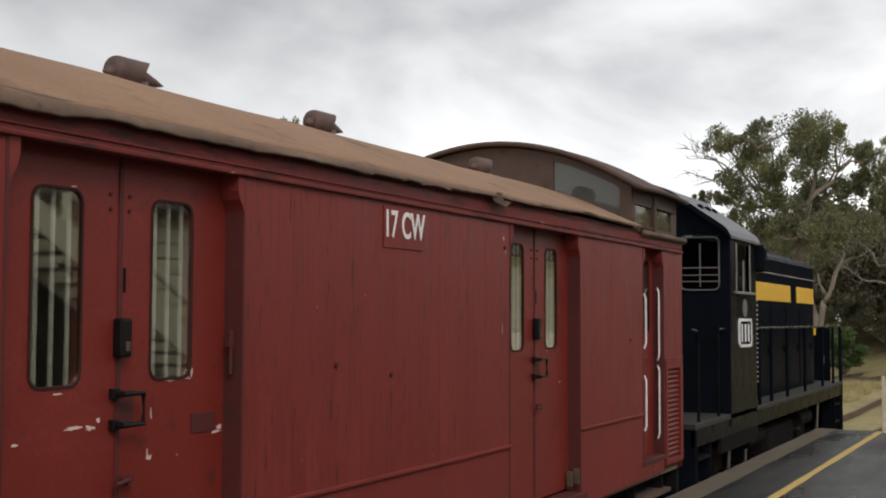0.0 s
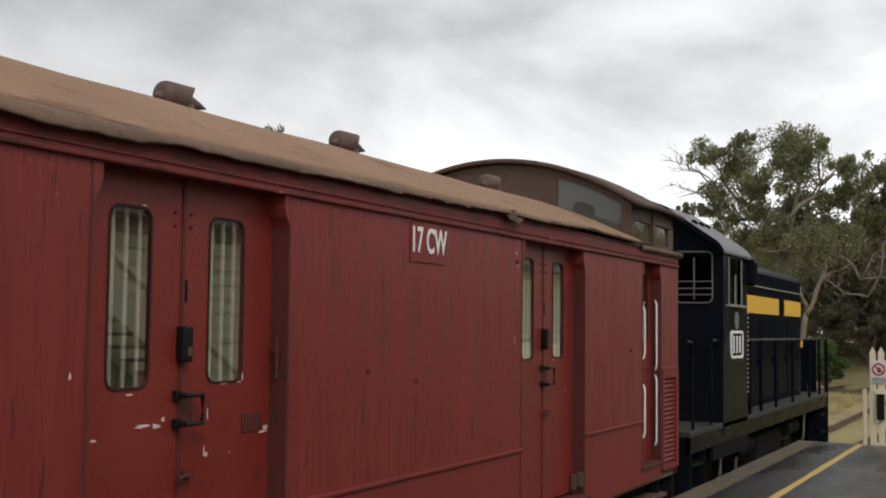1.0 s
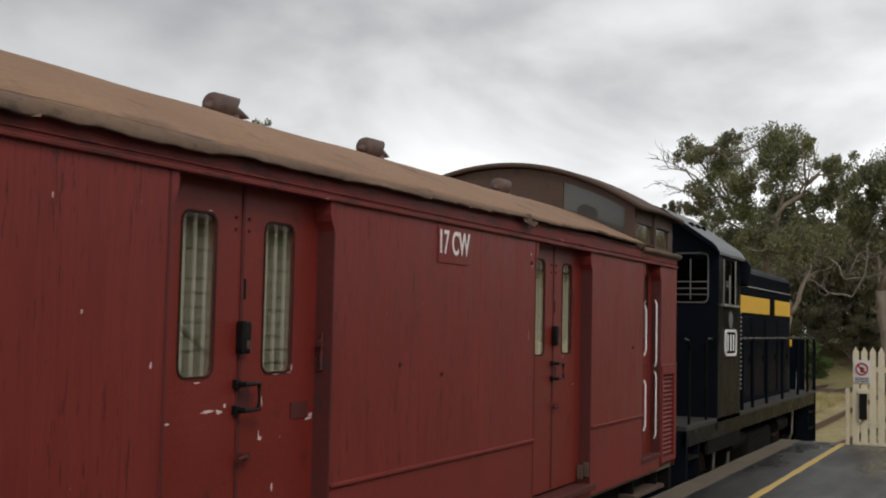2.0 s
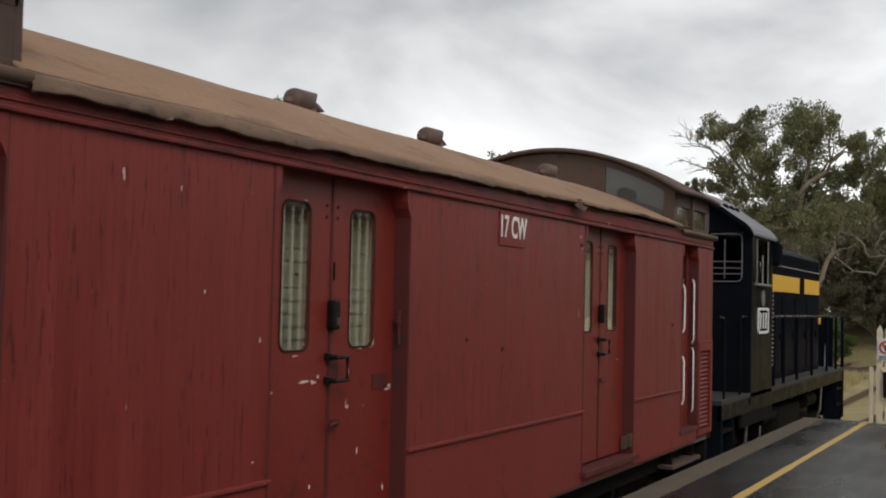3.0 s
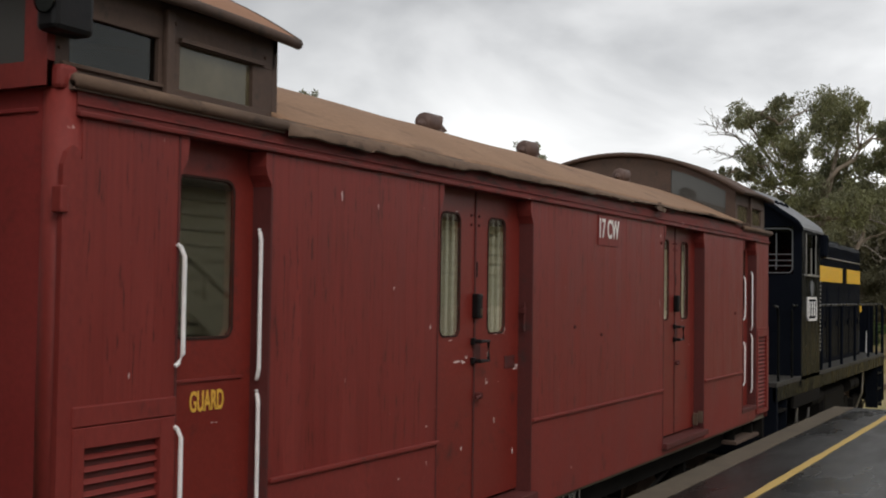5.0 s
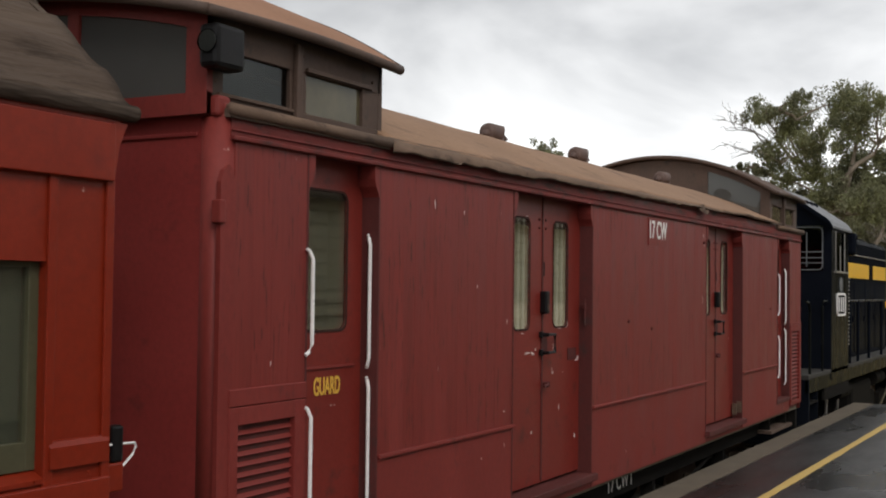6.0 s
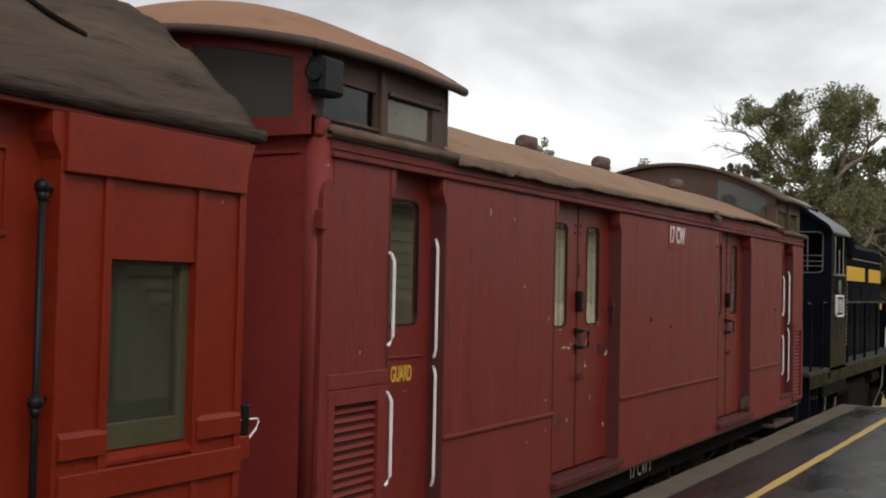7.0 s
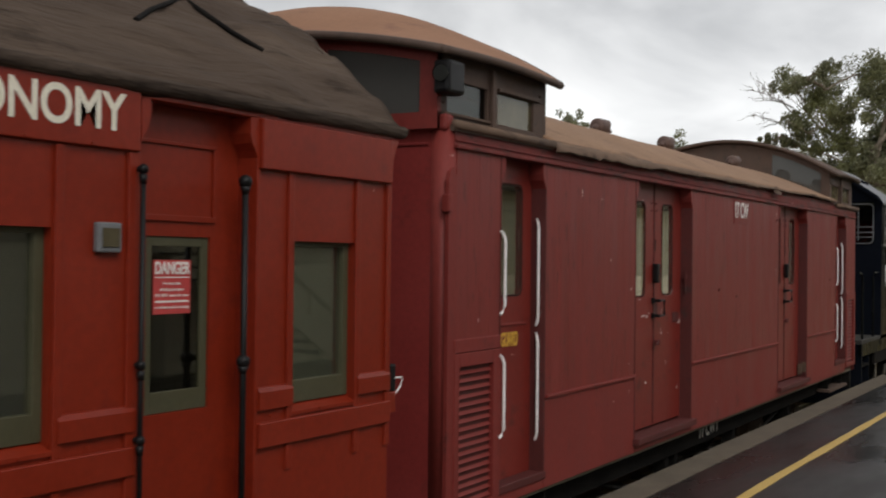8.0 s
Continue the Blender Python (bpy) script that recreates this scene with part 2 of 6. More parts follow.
M["loco_side"] = surface("grimy_black_cab_paint", (0.006, 0.0065, 0.007), (0.012, 0.013, 0.012), 0.2, scale=4, stretch=(1, 1, 0.3), grain=30, relief=0.05,
                         dirt=(0.016, 0.016, 0.013), dirt_from=0.62)
for key, gloss in (("loco", 0.002), ("loco_side", 0.02)):
    M[key].node_tree.nodes["Principled BSDF"].inputs["Specular IOR Level"].default_value = gloss
M["loco_roof"] = surface("grey_cab_roof_paint", (0.13, 0.134, 0.142), (0.18, 0.184, 0.193), 0.45, scale=3, grain=30, relief=0.1)
M["tread"] = surface("worn_grey_walkway_plate", (0.040, 0.038, 0.035), (0.075, 0.071, 0.065), 0.6, scale=4, grain=40, relief=0.4, gloss=0.2)
M["gold"] = surface("golden_yellow_stripe_paint", (0.80, 0.45, 0.02), (0.88, 0.53, 0.035), 0.4, scale=4, grain=30, dirt=(0.42, 0.22, 0.01), dirt_from=0.64)
M["steel"] = surface("worn_bright_steel", (0.34, 0.32, 0.30), (0.45, 0.43, 0.40), 0.35, 0.8, scale=6, grain=50)
M["sign_red"] = surface("red_notice_paint", (0.50, 0.055, 0.05), (0.55, 0.065, 0.06), 0.5, scale=6, grain=50)
M["sign_white"] = surface("white_notice_plate", (0.78, 0.77, 0.74), (0.84, 0.83, 0.80), 0.45, scale=5, grain=40)
M["cream"] = surface("cream_fence_paint", (0.84, 0.73, 0.52), (0.90, 0.80, 0.60), 0.55, scale=6, stretch=(1, 1, 0.3), grain=45,
                     dirt=(0.60, 0.49, 0.32), dirt_from=0.66, per_piece=0.15)
M["board_cream"] = surface("cream_weatherboard_paint", (0.70, 0.64, 0.46), (0.76, 0.70, 0.52), 0.6, scale=2, grain=40, per_piece=0.15)
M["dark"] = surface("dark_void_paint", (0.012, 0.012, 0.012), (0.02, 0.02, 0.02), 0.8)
M["ballast"] = surface("grey_brown_ballast", (0.13, 0.11, 0.085), (0.24, 0.21, 0.16), 0.9, scale=9, grain=30, relief=0.9)
M["sleeper"] = surface("weathered_sleeper_wood", (0.09, 0.075, 0.06), (0.15, 0.125, 0.10), 0.85, scale=7, stretch=(3, 0.4, 1), grain=30)
M["rail"] = surface("rusty_rail_steel", (0.13, 0.085, 0.06), (0.20, 0.14, 0.10), 0.55, 0.5, scale=8, grain=40)
M["bark"] = surface("pale_grey_brown_gum_bark", (0.16, 0.125, 0.095), (0.34, 0.28, 0.22), 0.85, scale=1.2, stretch=(1, 1, 0.4), grain=9, relief=0.6)
M["dead"] = surface("bleached_dead_wood", (0.17, 0.15, 0.13), (0.26, 0.23, 0.20), 0.85, scale=2, grain=12)


def leaves(name, a, b, c):
    m, nt, p = shader(name)
    geo = nt.nodes.new("ShaderNodeNewGeometry")
    rnd = geo.outputs["Random Per Island"]
    big = noise_node(nt, 0.5, (1, 1, 1), 3)
    col = blend(nt, span(nt, rnd, 0, 1), a, b)
    col = blend(nt, span(nt, big, 0.42, 0.66), col, c)
    nt.links.new(col, p.inputs["Base Color"])
    p.inputs["Roughness"].default_value = 0.55
    tl = nt.nodes.new("ShaderNodeBsdfTranslucent")
    nt.links.new(col, tl.inputs[0])
    mix = nt.nodes.new("ShaderNodeMixShader")
    mix.inputs[0].default_value = 0.4
    nt.links.new(p.outputs[0], mix.inputs[1])
    nt.links.new(tl.outputs[0], mix.inputs[2])
    nt.links.new(mix.outputs[0], nt.nodes["Material Output"].inputs[0])
    return m


M["leaf"] = leaves("gum_leaves", (0.112, 0.118, 0.066), (0.255, 0.252, 0.148), (0.22, 0.226, 0.10))
M["leaf_dark"] = leaves("dark_wood_leaves", (0.125, 0.118, 0.074), (0.25, 0.232, 0.148), (0.20, 0.19, 0.105))
M["bush"] = leaves("bush_leaves", (0.06, 0.10, 0.025), (0.13, 0.19, 0.055), (0.10, 0.14, 0.04))
M["grass"] = leaves("dry_grass_blades", (0.46, 0.37, 0.18), (0.66, 0.55, 0.31), (0.40, 0.36, 0.16))
M["grass_green"] = leaves("green_grass_blades", (0.17, 0.18, 0.06), (0.32, 0.32, 0.12), (0.40, 0.36, 0.17))


def asphalt():
    m, nt, p = shader("wet_asphalt")
    big = noise_node(nt, 0.7, (0.35, 1.2, 1), 5, 0.6)
    fine = noise_node(nt, 90, (1, 1, 1), 3, 0.7)
    col = blend(nt, span(nt, big, 0.3, 0.7), (0.013, 0.0123, 0.0115), (0.030, 0.028, 0.026))
    col = blend(nt, span(nt, fine, 0.5, 0.8, 0, 0.5), col, (0.11, 0.105, 0.10))
    nt.links.new(col, p.inputs["Base Color"])
    nt.links.new(span(nt, big, 0.34, 0.68, 0.16, 0.62), p.inputs["Roughness"])
    p.inputs["Specular IOR Level"].default_value = 0.38
    bump(nt, p, fine, 0.25, 0.004)
    return m


def ground_mat():
    m, nt, p = shader("dry_grass_ground")
    big = noise_node(nt, 0.16, (1, 1, 1), 5, 0.6)
    mid = noise_node(nt, 1.4, (1, 1, 1), 5, 0.65)
    fine = noise_node(nt, 14, (1, 1, 1), 4, 0.7)
    col = blend(nt, span(nt, big, 0.35, 0.65), (0.46, 0.36, 0.19), (0.34, 0.29, 0.12))
    col = blend(nt, span(nt, mid, 0.5, 0.72), col, (0.25, 0.17, 0.10))
    col = blend(nt, span(nt, fine, 0.4, 0.75, 0, 0.5), col, (0.10, 0.08, 0.045))
    nt.links.new(col, p.inputs["Base Color"])
    p.inputs["Roughness"].default_value = 0.95
    bump(nt, p, fine, 0.8, 0.05)
    return m


M["asphalt"] = asphalt()
M["ground"] = ground_mat()
M["coping"] = surface("rough_concrete_coping", (0.105, 0.083, 0.058), (0.165, 0.132, 0.094), 0.8, scale=3, grain=55, relief=0.7,
                      dirt=(0.10, 0.085, 0.065), dirt_from=0.56)
M["line"] = surface("worn_yellow_line_paint", (0.60, 0.40, 0.10), (0.66, 0.47, 0.16), 0.55, scale=3, grain=50, dirt=(0.32, 0.24, 0.10), dirt_from=0.62)


# ---------- building helpers ----------
BASE = {}


def thing(name, origin, label, category, group="", kind=""):
    e = new(name)
    e.location = origin
    BASE[e] = Vector(origin)
    return tagged(e, label, category, group, kind)


def part(name, bm, material, parent, label="", smooth=False, keep=False):
    """Links a bmesh, given in the place's own axes, as one mesh under a thing or a part."""
    me = bpy.data.meshes.new(name)
    if not keep:
        bmesh.ops.recalc_face_normals(bm, faces=bm.faces)
    if parent is not None:
        bmesh.ops.translate(bm, verts=bm.verts, vec=-BASE[parent])
    if smooth:
        for f in bm.faces:
            f.smooth = True
    bm.to_mesh(me)
    bm.free()
    me.materials.append(material)
    ob = new(name, me)
    if parent is not None:
        ob.parent = parent
        BASE[ob] = BASE[parent]
    if label:
        tagged(ob, label)
    return ob


def piece(name, mesh, parent, at):
    """One more object on a shared mesh."""
    ob = new(name, mesh)
    ob.parent = parent
    ob.location = Vector(at) - BASE[parent]
    return ob


def box(bm, x0, x1, y0, y1, z0, z1, bevel=0.0):
    r = bmesh.ops.create_cube(bm, size=1)
    for v in r["verts"]:
        v.co = Vector(((x0 + x1) / 2 + v.co.x * (x1 - x0), (y0 + y1) / 2 + v.co.y * (y1 - y0), (z0 + z1) / 2 + v.co.z * (z1 - z0)))
    if bevel:
        edges = list({e for v in r["verts"] for e in v.link_edges})
        bmesh.ops.bevel(bm, geom=edges, offset=bevel, segments=2, profile=0.5, affect="EDGES")
    return bm


def boxes(*rows, bevel=0.0):
    bm = bmesh.new()
    for r in rows:
        box(bm, *r, bevel=bevel)
    return bm


def tube(bm, pts, r, seg=8, r1=None, caps=True):
    """A round bar along points; r may taper to r1."""
    pts = [Vector(p) for p in pts]
    rings = []
    for i, p in enumerate(pts):
        d = (pts[min(i + 1, len(pts) - 1)] - pts[max(i - 1, 0)]).normalized()
        side = d.cross(Vector((0, 0, 1)) if abs(d.z) < 0.9 else Vector((1, 0, 0))).normalized()
        other = d.cross(side)
        k = r if r1 is None else r + (r1 - r) * i / (len(pts) - 1)
        rings.append([bm.verts.new(p + (side * math.cos(a) + other * math.sin(a)) * k)
                      for a in (2 * math.pi * j / seg for j in range(seg))])
    for a, b in zip(rings, rings[1:]):
        for j in range(seg):
            bm.faces.new((a[j], a[(j + 1) % seg], b[(j + 1) % seg], b[j]))
    if caps:
        bm.faces.new(rings[0][::-1])
        bm.faces.new(rings[-1])
    return bm


def rod(p0, p1, r, seg=10):
    return tube(bmesh.new(), [p0, p1], r, seg)


def prism(bm, pts, x0, x1, axis="x"):
    """A closed outline pushed along an axis. axis x: points (y, z); axis y: points (x, z)."""
    def at(p, k):
        return (k, p[0], p[1]) if axis == "x" else (p[0], k, p[1])
    a = [bm.verts.new(at(p, x0)) for p in pts]
    b = [bm.verts.new(at(p, x1)) for p in pts]
    bm.faces.new(a)
    bm.faces.new(b[::-1])
    for i in range(len(pts)):
        j = (i + 1) % len(pts)
        bm.faces.new((a[i], b[i], b[j], a[j]))
    return bm


def rounded(x0, x1, z0, z1, r, n=4):
    out = []
    for cx, cz, a0 in ((x1 - r, z1 - r, 0), (x0 + r, z1 - r, 90), (x0 + r, z0 + r, 180), (x1 - r, z0 + r, 270)):
        for i in range(n + 1):
            a = radians(a0 + 90 * i / n)
            out.append((cx + r * math.cos(a), cz + r * math.sin(a)))
    return out


def ring(bm, inner, outer, y0, y1):
    """A flat frame between two outlines of equally many points in x, z."""
    n = len(inner)
    v = [[bm.verts.new((p[0], y, p[1])) for p in loop] for y in (y0, y1) for loop in (inner, outer)]
    fi, fo, bi, bo = v
    for i in range(n):
        j = (i + 1) % n
        bm.faces.new((fi[i], fi[j], fo[j], fo[i]))
        bm.faces.new((bi[i], bo[i], bo[j], bi[j]))
        bm.faces.new((fi[i], bi[i], bi[j], fi[j]))
        bm.faces.new((fo[i], fo[j], bo[j], bo[i]))
    return bm


def pierced(bm, x0, x1, z0, z1, y0, y1, hole, r):
    """A slab with one rounded opening."""
    inner = rounded(*hole, r)
    outer = []
    n = 4
    for k, (cx, cz) in enumerate(((x1, z1), (x0, z1), (x0, z0), (x1, z0))):
        for i in range(n + 1):
            p = inner[k * (n + 1) + i]
            if i == n // 2:
                outer.append((cx, cz))
            elif (i < n // 2) == (k % 2 == 0):
                outer.append((cx, p[1]))
            else:
                outer.append((p[0], cz))
    return ring(bm, inner, outer, y0, y1)


def words(body, x0, x1, z0, z1, y, material, parent, name="lettering", bold=0.012, depth=0.003):
    cu = bpy.data.curves.new(name, "FONT")
    cu.body, cu.size, cu.offset, cu.extrude = body, 1.0, bold, 0.004
    tmp = new(name, cu)
    me = bpy.data.meshes.new_from_object(tmp.evaluated_get(bpy.context.evaluated_depsgraph_get()))
    bpy.data.objects.remove(tmp)
    co = np.array([v.co[:] for v in me.vertices])
    lo, hi = co.min(0), co.max(0)
    for v in me.vertices:
        u = (v.co.x - lo[0]) / (hi[0] - lo[0]), (v.co.y - lo[1]) / (hi[1] - lo[1]), (v.co.z - lo[2]) / (hi[2] - lo[2])
        v.co = Vector((x0 + u[0] * (x1 - x0), y - u[2] * depth, z0 + u[1] * (z1 - z0))) - BASE[parent]
    me.materials.clear()
    me.materials.append(material)
    ob = new(name, me)
    ob.parent = parent
    BASE[ob] = BASE[parent]
    return ob


# ---------- the platform and the ground ----------
RAIL_Z = -0.95
MID = 4.72          # the track's middle line


def edge_y(x):
    return 3.245 - 0.005 * max(0.0, x - 9.5)


def strip(bm, fa, fb, xs, z0, z1, wobble=0.0):
    """A long flat body between two side lines fa(x) and fb(x)."""
    rows = []
    for x in xs:
        w = wobble * noise.noise((x * 2.1, 7.3, 0.0))
        rows.append([bm.verts.new(p) for p in ((x, fa(x) + w, z0), (x, fb(x) - w, z0), (x, fb(x) - w, z1), (x, fa(x) + w, z1))])
    for a, b in zip(rows, rows[1:]):
        for i in range(4):
            j = (i + 1) % 4
            bm.faces.new((a[i], b[i], b[j], a[j]))
    bm.faces.new(rows[0])
    bm.faces.new(rows[-1][::-1])
    return bm


def build_platform():
    plat = thing("platform", (0, 0, 0), "dark wet asphalt station platform with a concrete edge", "platform", kind="structure")
    END = 19.35
    xs = [-14 + 0.5 * i for i in range(67)] + [END]
    part("paving", strip(bmesh.new(), lambda x: -9.0, lambda x: edge_y(x) - 0.285, xs, -0.35, 0.0), M["asphalt"], plat)
    part("coping", strip(bmesh.new(), lambda x: edge_y(x) - 0.285, edge_y, xs, -0.12, 0.006, 0.012), M["coping"], plat,
         "rough pale concrete platform coping")
    part("retaining_wall", strip(bmesh.new(), lambda x: edge_y(x) - 0.30, lambda x: edge_y(x) - 0.07, xs, -1.15, -0.12), M["coping"], plat)
    line = lambda x: 2.365 - 0.011 * max(0.0, x - 9.5)
    part("safety_line", strip(bmesh.new(), lambda x: line(x) - 0.045, lambda x: line(x) + 0.045, xs, -0.01, 0.004, 0.012), M["line"], plat,
         "worn yellow painted safety line")


def build_ground():
    bm = bmesh.new()
    n = 90
    vs = {}
    for i in range(n + 1):
        for j in range(n + 1):
            u, v = i / n * 2 - 1, j / n * 2 - 1
            x, y = 20 + 900 * u * abs(u) ** 1.6, 900 * v * abs(v) ** 1.6
            d = math.hypot(x - 10, y)
            z = -1.12 + 0.06 * noise.noise((x * 0.3, y * 0.3, 0))
            if y < 3.0 and -14 < x < 19.3:
                z = -1.3
            if x > 66:
                z += min(2.3, (x - 66) * 0.60) * (1.0 + 0.25 * noise.noise((x * 0.2, y * 0.2, 4)))
            vs[i, j] = bm.verts.new((x, y, z))
    for i in range(n):
        for j in range(n):
            bm.faces.new((vs[i, j], vs[i + 1, j], vs[i + 1, j + 1], vs[i, j + 1]))
    g = part("ground", bm, M["ground"], None, smooth=True)
    tagged(g, "dry yellow grass ground with bare brown earth", "ground", kind="structure")


def bend(x):
    """Sideways turn of the main line past the platform."""
    return 0.0 if x < 24 else -0.55 * min(1.0, (x - 24) / 12) ** 1.3


def track(name, centre, x0, x1, label, step=1.0):
    t = thing(name, (x0, centre(x0), RAIL_Z), label, "railway track", kind="structure")
    xs = [x0 + step * i for i in range(int((x1 - x0) / step) + 1)]
    bx = [x for x in xs if x < 24] if x0 < 0 else xs[:3]
    part("ballast", strip(bmesh.new(), lambda x: centre(x) - 1.6, lambda x: centre(x) + 1.6, bx, -1.25, RAIL_Z - 0.17, 0.15), M["ballast"], t)
    for side in (-0.8, 0.8):
        part("rail", strip(bmesh.new(), lambda x: centre(x) + side - 0.035, lambda x: centre(x) + side + 0.035, xs, RAIL_Z - 0.15, RAIL_Z), M["rail"], t)
    bm = box(bmesh.new(), -0.12, 0.12, -1.3, 1.3, -0.06, 0.06, 0.01)
    me = bpy.data.meshes.new("sleeper")
    bm.to_mesh(me); bm.free(); me.materials.append(M["sleeper"])
    x = x0 + 0.4
    while x < min(x1, 23 if x0 < 0 else 62):
        piece("sleeper", me, t, (x, centre(x), RAIL_Z - 0.19))
        x += 0.72


build_platform()
build_ground()
track("main_track", lambda x: MID + bend(x), -16.0, 140.0, "rusty broad-gauge rails on ballast beside the platform", 2.0)
track("siding_track", lambda x: 14.8 - 0.115 * x + 0.0, 24.0, 150.0, "rusty siding rails in dry grass", 3.0)


# ---------- rolling stock: shared parts ----------
S_C = [0.0, 0.482932, 0.024828, 0.000973, -0.000070]


def run(t):
    """How far the train has gone, in metres, at t seconds."""
    return sum(c * t ** k for k, c in enumerate(S_C))


WHEELS = []


def wheel_mesh(r):
    bm = bmesh.new()
    prof = [(-0.07, r - 0.02), (-0.07, r), (0.04, r - 0.004), (0.045, r + 0.028), (0.07, r + 0.028), (0.07, r - 0.07),
            (0.02, r - 0.09), (0.02, 0.12), (0.09, 0.11), (0.09, 0.0)]
    seg = 24
    rows = []
    for a in range(seg):
        c, s = math.cos(2 * math.pi * a / seg), math.sin(2 * math.pi * a / seg)
        rows.append([bm.verts.new((rr * c, yy, rr * s)) for yy, rr in prof[:-1]])
    for a in range(seg):
        p, q = rows[a], rows[(a + 1) % seg]
        for i in range(len(p) - 1):
            bm.faces.new((p[i], q[i], q[i + 1], p[i + 1]))
    bm.faces.new([r0[0] for r0 in rows])
    for k in range(4):
        a = math.pi / 2 * k + 0.4
        box(bm, math.cos(a) * r * 0.55 - 0.05, math.cos(a) * r * 0.55 + 0.05, -0.085, 0.0, math.sin(a) * r * 0.55 - 0.05, math.sin(a) * r * 0.55 + 0.05)
    bmesh.ops.recalc_face_normals(bm, faces=bm.faces)
    me = bpy.data.meshes.new("wheel")
    bm.to_mesh(me); bm.free(); me.materials.append(M["rail"])
    return me


def bogie(parent, cx, spacing, r, me, axles=2):
    """A side-framed bogie with its wheels; the wheels are keyed later."""
    bm = bmesh.new()
    z = RAIL_Z + r
    for y in (MID - 1.05, MID + 1.05):
        half = spacing * (axles - 1) / 2
        prism(bm, [(cx - half - 0.35, z + 0.10), (cx - half - 0.2, z + 0.26), (cx - 0.45, z + 0.2), (cx - 0.25, z - 0.16), (cx + 0.25, z - 0.16),
                   (cx + 0.45, z + 0.2), (cx + half + 0.2, z + 0.26), (cx + half + 0.35, z + 0.10), (cx + 0.5, z + 0.02), (cx + 0.3, z - 0.26),
                   (cx - 0.3, z - 0.26), (cx - 0.5, z + 0.02)], y - 0.06, y + 0.06, "y")
        for i in range(axles):
            ax = cx - half + spacing * i
            box(bm, ax - 0.14, ax + 0.14, y - 0.12, y + 0.1, z - 0.13, z + 0.15, 0.02)
            for k in (-0.28, 0.28):
                tube(bm, [(ax + k, y, z + 0.0), (ax + k, y, z + 0.24)], 0.06, 8)
    box(bm, cx - 0.2, cx + 0.2, MID - 1.05, MID + 1.05, z - 0.05, z + 0.3, 0.02)
    b = part("bogie", bm, M["grime"], parent, "grimy black sprung bogie")
    for i in range(axles):
        ax = cx - spacing * (axles - 1) / 2 + spacing * i
        for y, flip in ((MID - 0.8, 1), (MID + 0.8, -1)):
            w = new("wheel", me)
            w.parent = b
            at = Vector((ax, y, z)) - BASE[parent]
            WHEELS.append((w, at, r, flip))
    return b


def coupler(parent, x0, x1):
    bm = boxes((min(x0, x1), max(x0, x1), MID - 0.09, MID + 0.09, -0.12, 0.06), bevel=0.02)
    tip = x1
    box(bm, tip - 0.14, tip + 0.14, MID - 0.17, MID + 0.17, -0.17, 0.11, 0.03)
    return part("coupler", bm, M["grime"], parent, "grimy knuckle coupler")


def arch(half, rise, base, y_mid=MID, n=20, power=2.0):
    """Points of a roof's upper curve from the platform side across, in y, z."""
    out = []
    for i in range(n + 1):
        u = -1 + 2 * i / n
        out.append((y_mid + u * half, base + rise * (1 - abs(u) ** power)))
    return out


def roof_shell(bm, curve, x0, x1, thick, step=0.25, ragged=0.0, bumps=0.0, seed=0.0, lift=lambda x: 0.0, lipped=1, along=1.3, across=2.0):
    """A curved sheet with thickness; its two long edges may be ragged and its skin uneven."""
    n = max(2, int((x1 - x0) / step))
    top, low = [], []
    for i in range(n + 1):
        x = x0 + (x1 - x0) * i / n
        a, b = [], []
        for k, (y, z) in enumerate(curve):
            dz = bumps * noise.noise((x * along + seed, y * across, seed)) if bumps else 0.0
            dy = 0.0
            if ragged and k < lipped:
                dz += lift(x) * (1 - k / lipped)
            if ragged and k == 0:
                dz += ragged * (noise.noise((x * 1.9 + seed, 0, seed)) + 0.7 * noise.noise((x * 6.0, 3, seed)) + 0.5 * noise.noise((x * 17.0, 5, seed)))
                dy = 0.5 * ragged * noise.noise((x * 3.7, 9, seed))
            a.append(bm.verts.new((x, y + dy, z + dz)))
            b.append(bm.verts.new((x, y + dy + (0.004 if k == 0 else 0), z + dz - thick)))
        top.append(a); low.append(b)
    m = len(curve)
    for i in range(n):
        for k in range(m - 1):
            bm.faces.new((top[i][k], top[i + 1][k], top[i + 1][k + 1], top[i][k + 1]))
            bm.faces.new((low[i][k], low[i][k + 1], low[i + 1][k + 1], low[i + 1][k]))
        for k in (0, m - 1):
            bm.faces.new((top[i][k], low[i][k], low[i + 1][k], top[i + 1][k]))
    for i in (0, n):
        for k in range(m - 1):
            bm.faces.new((top[i][k], top[i][k + 1], low[i][k + 1], low[i][k]))
    return bm


# ---------- the parcels and guard's van ----------
VX0, VX1, VY, VTOP, VBOT = 0.06, 11.75, 3.25, 2.44, 0.23
FAR = 2 * MID - VY
OPENINGS = [(0.69, 1.345, 0.34), (2.99, 4.39, 0.34), (7.40, 8.79, 0.34), (10.42, 11.085, 0.40)]
HEAD = 2.345


def bracket(bm, x, toward, z=HEAD, y0=3.245, y1=3.36):
    """Shaped corner at the head of a doorway; toward is -1 or 1, the way into the opening."""
    w = 0.05 * toward
    prism(bm, [(x, z), (x + w, z), (x + w, z - 0.07), (x + w * 0.75, z - 0.11), (x + w * 0.3, z - 0.14), (x, z - 0.17)], y0, y1, "y")


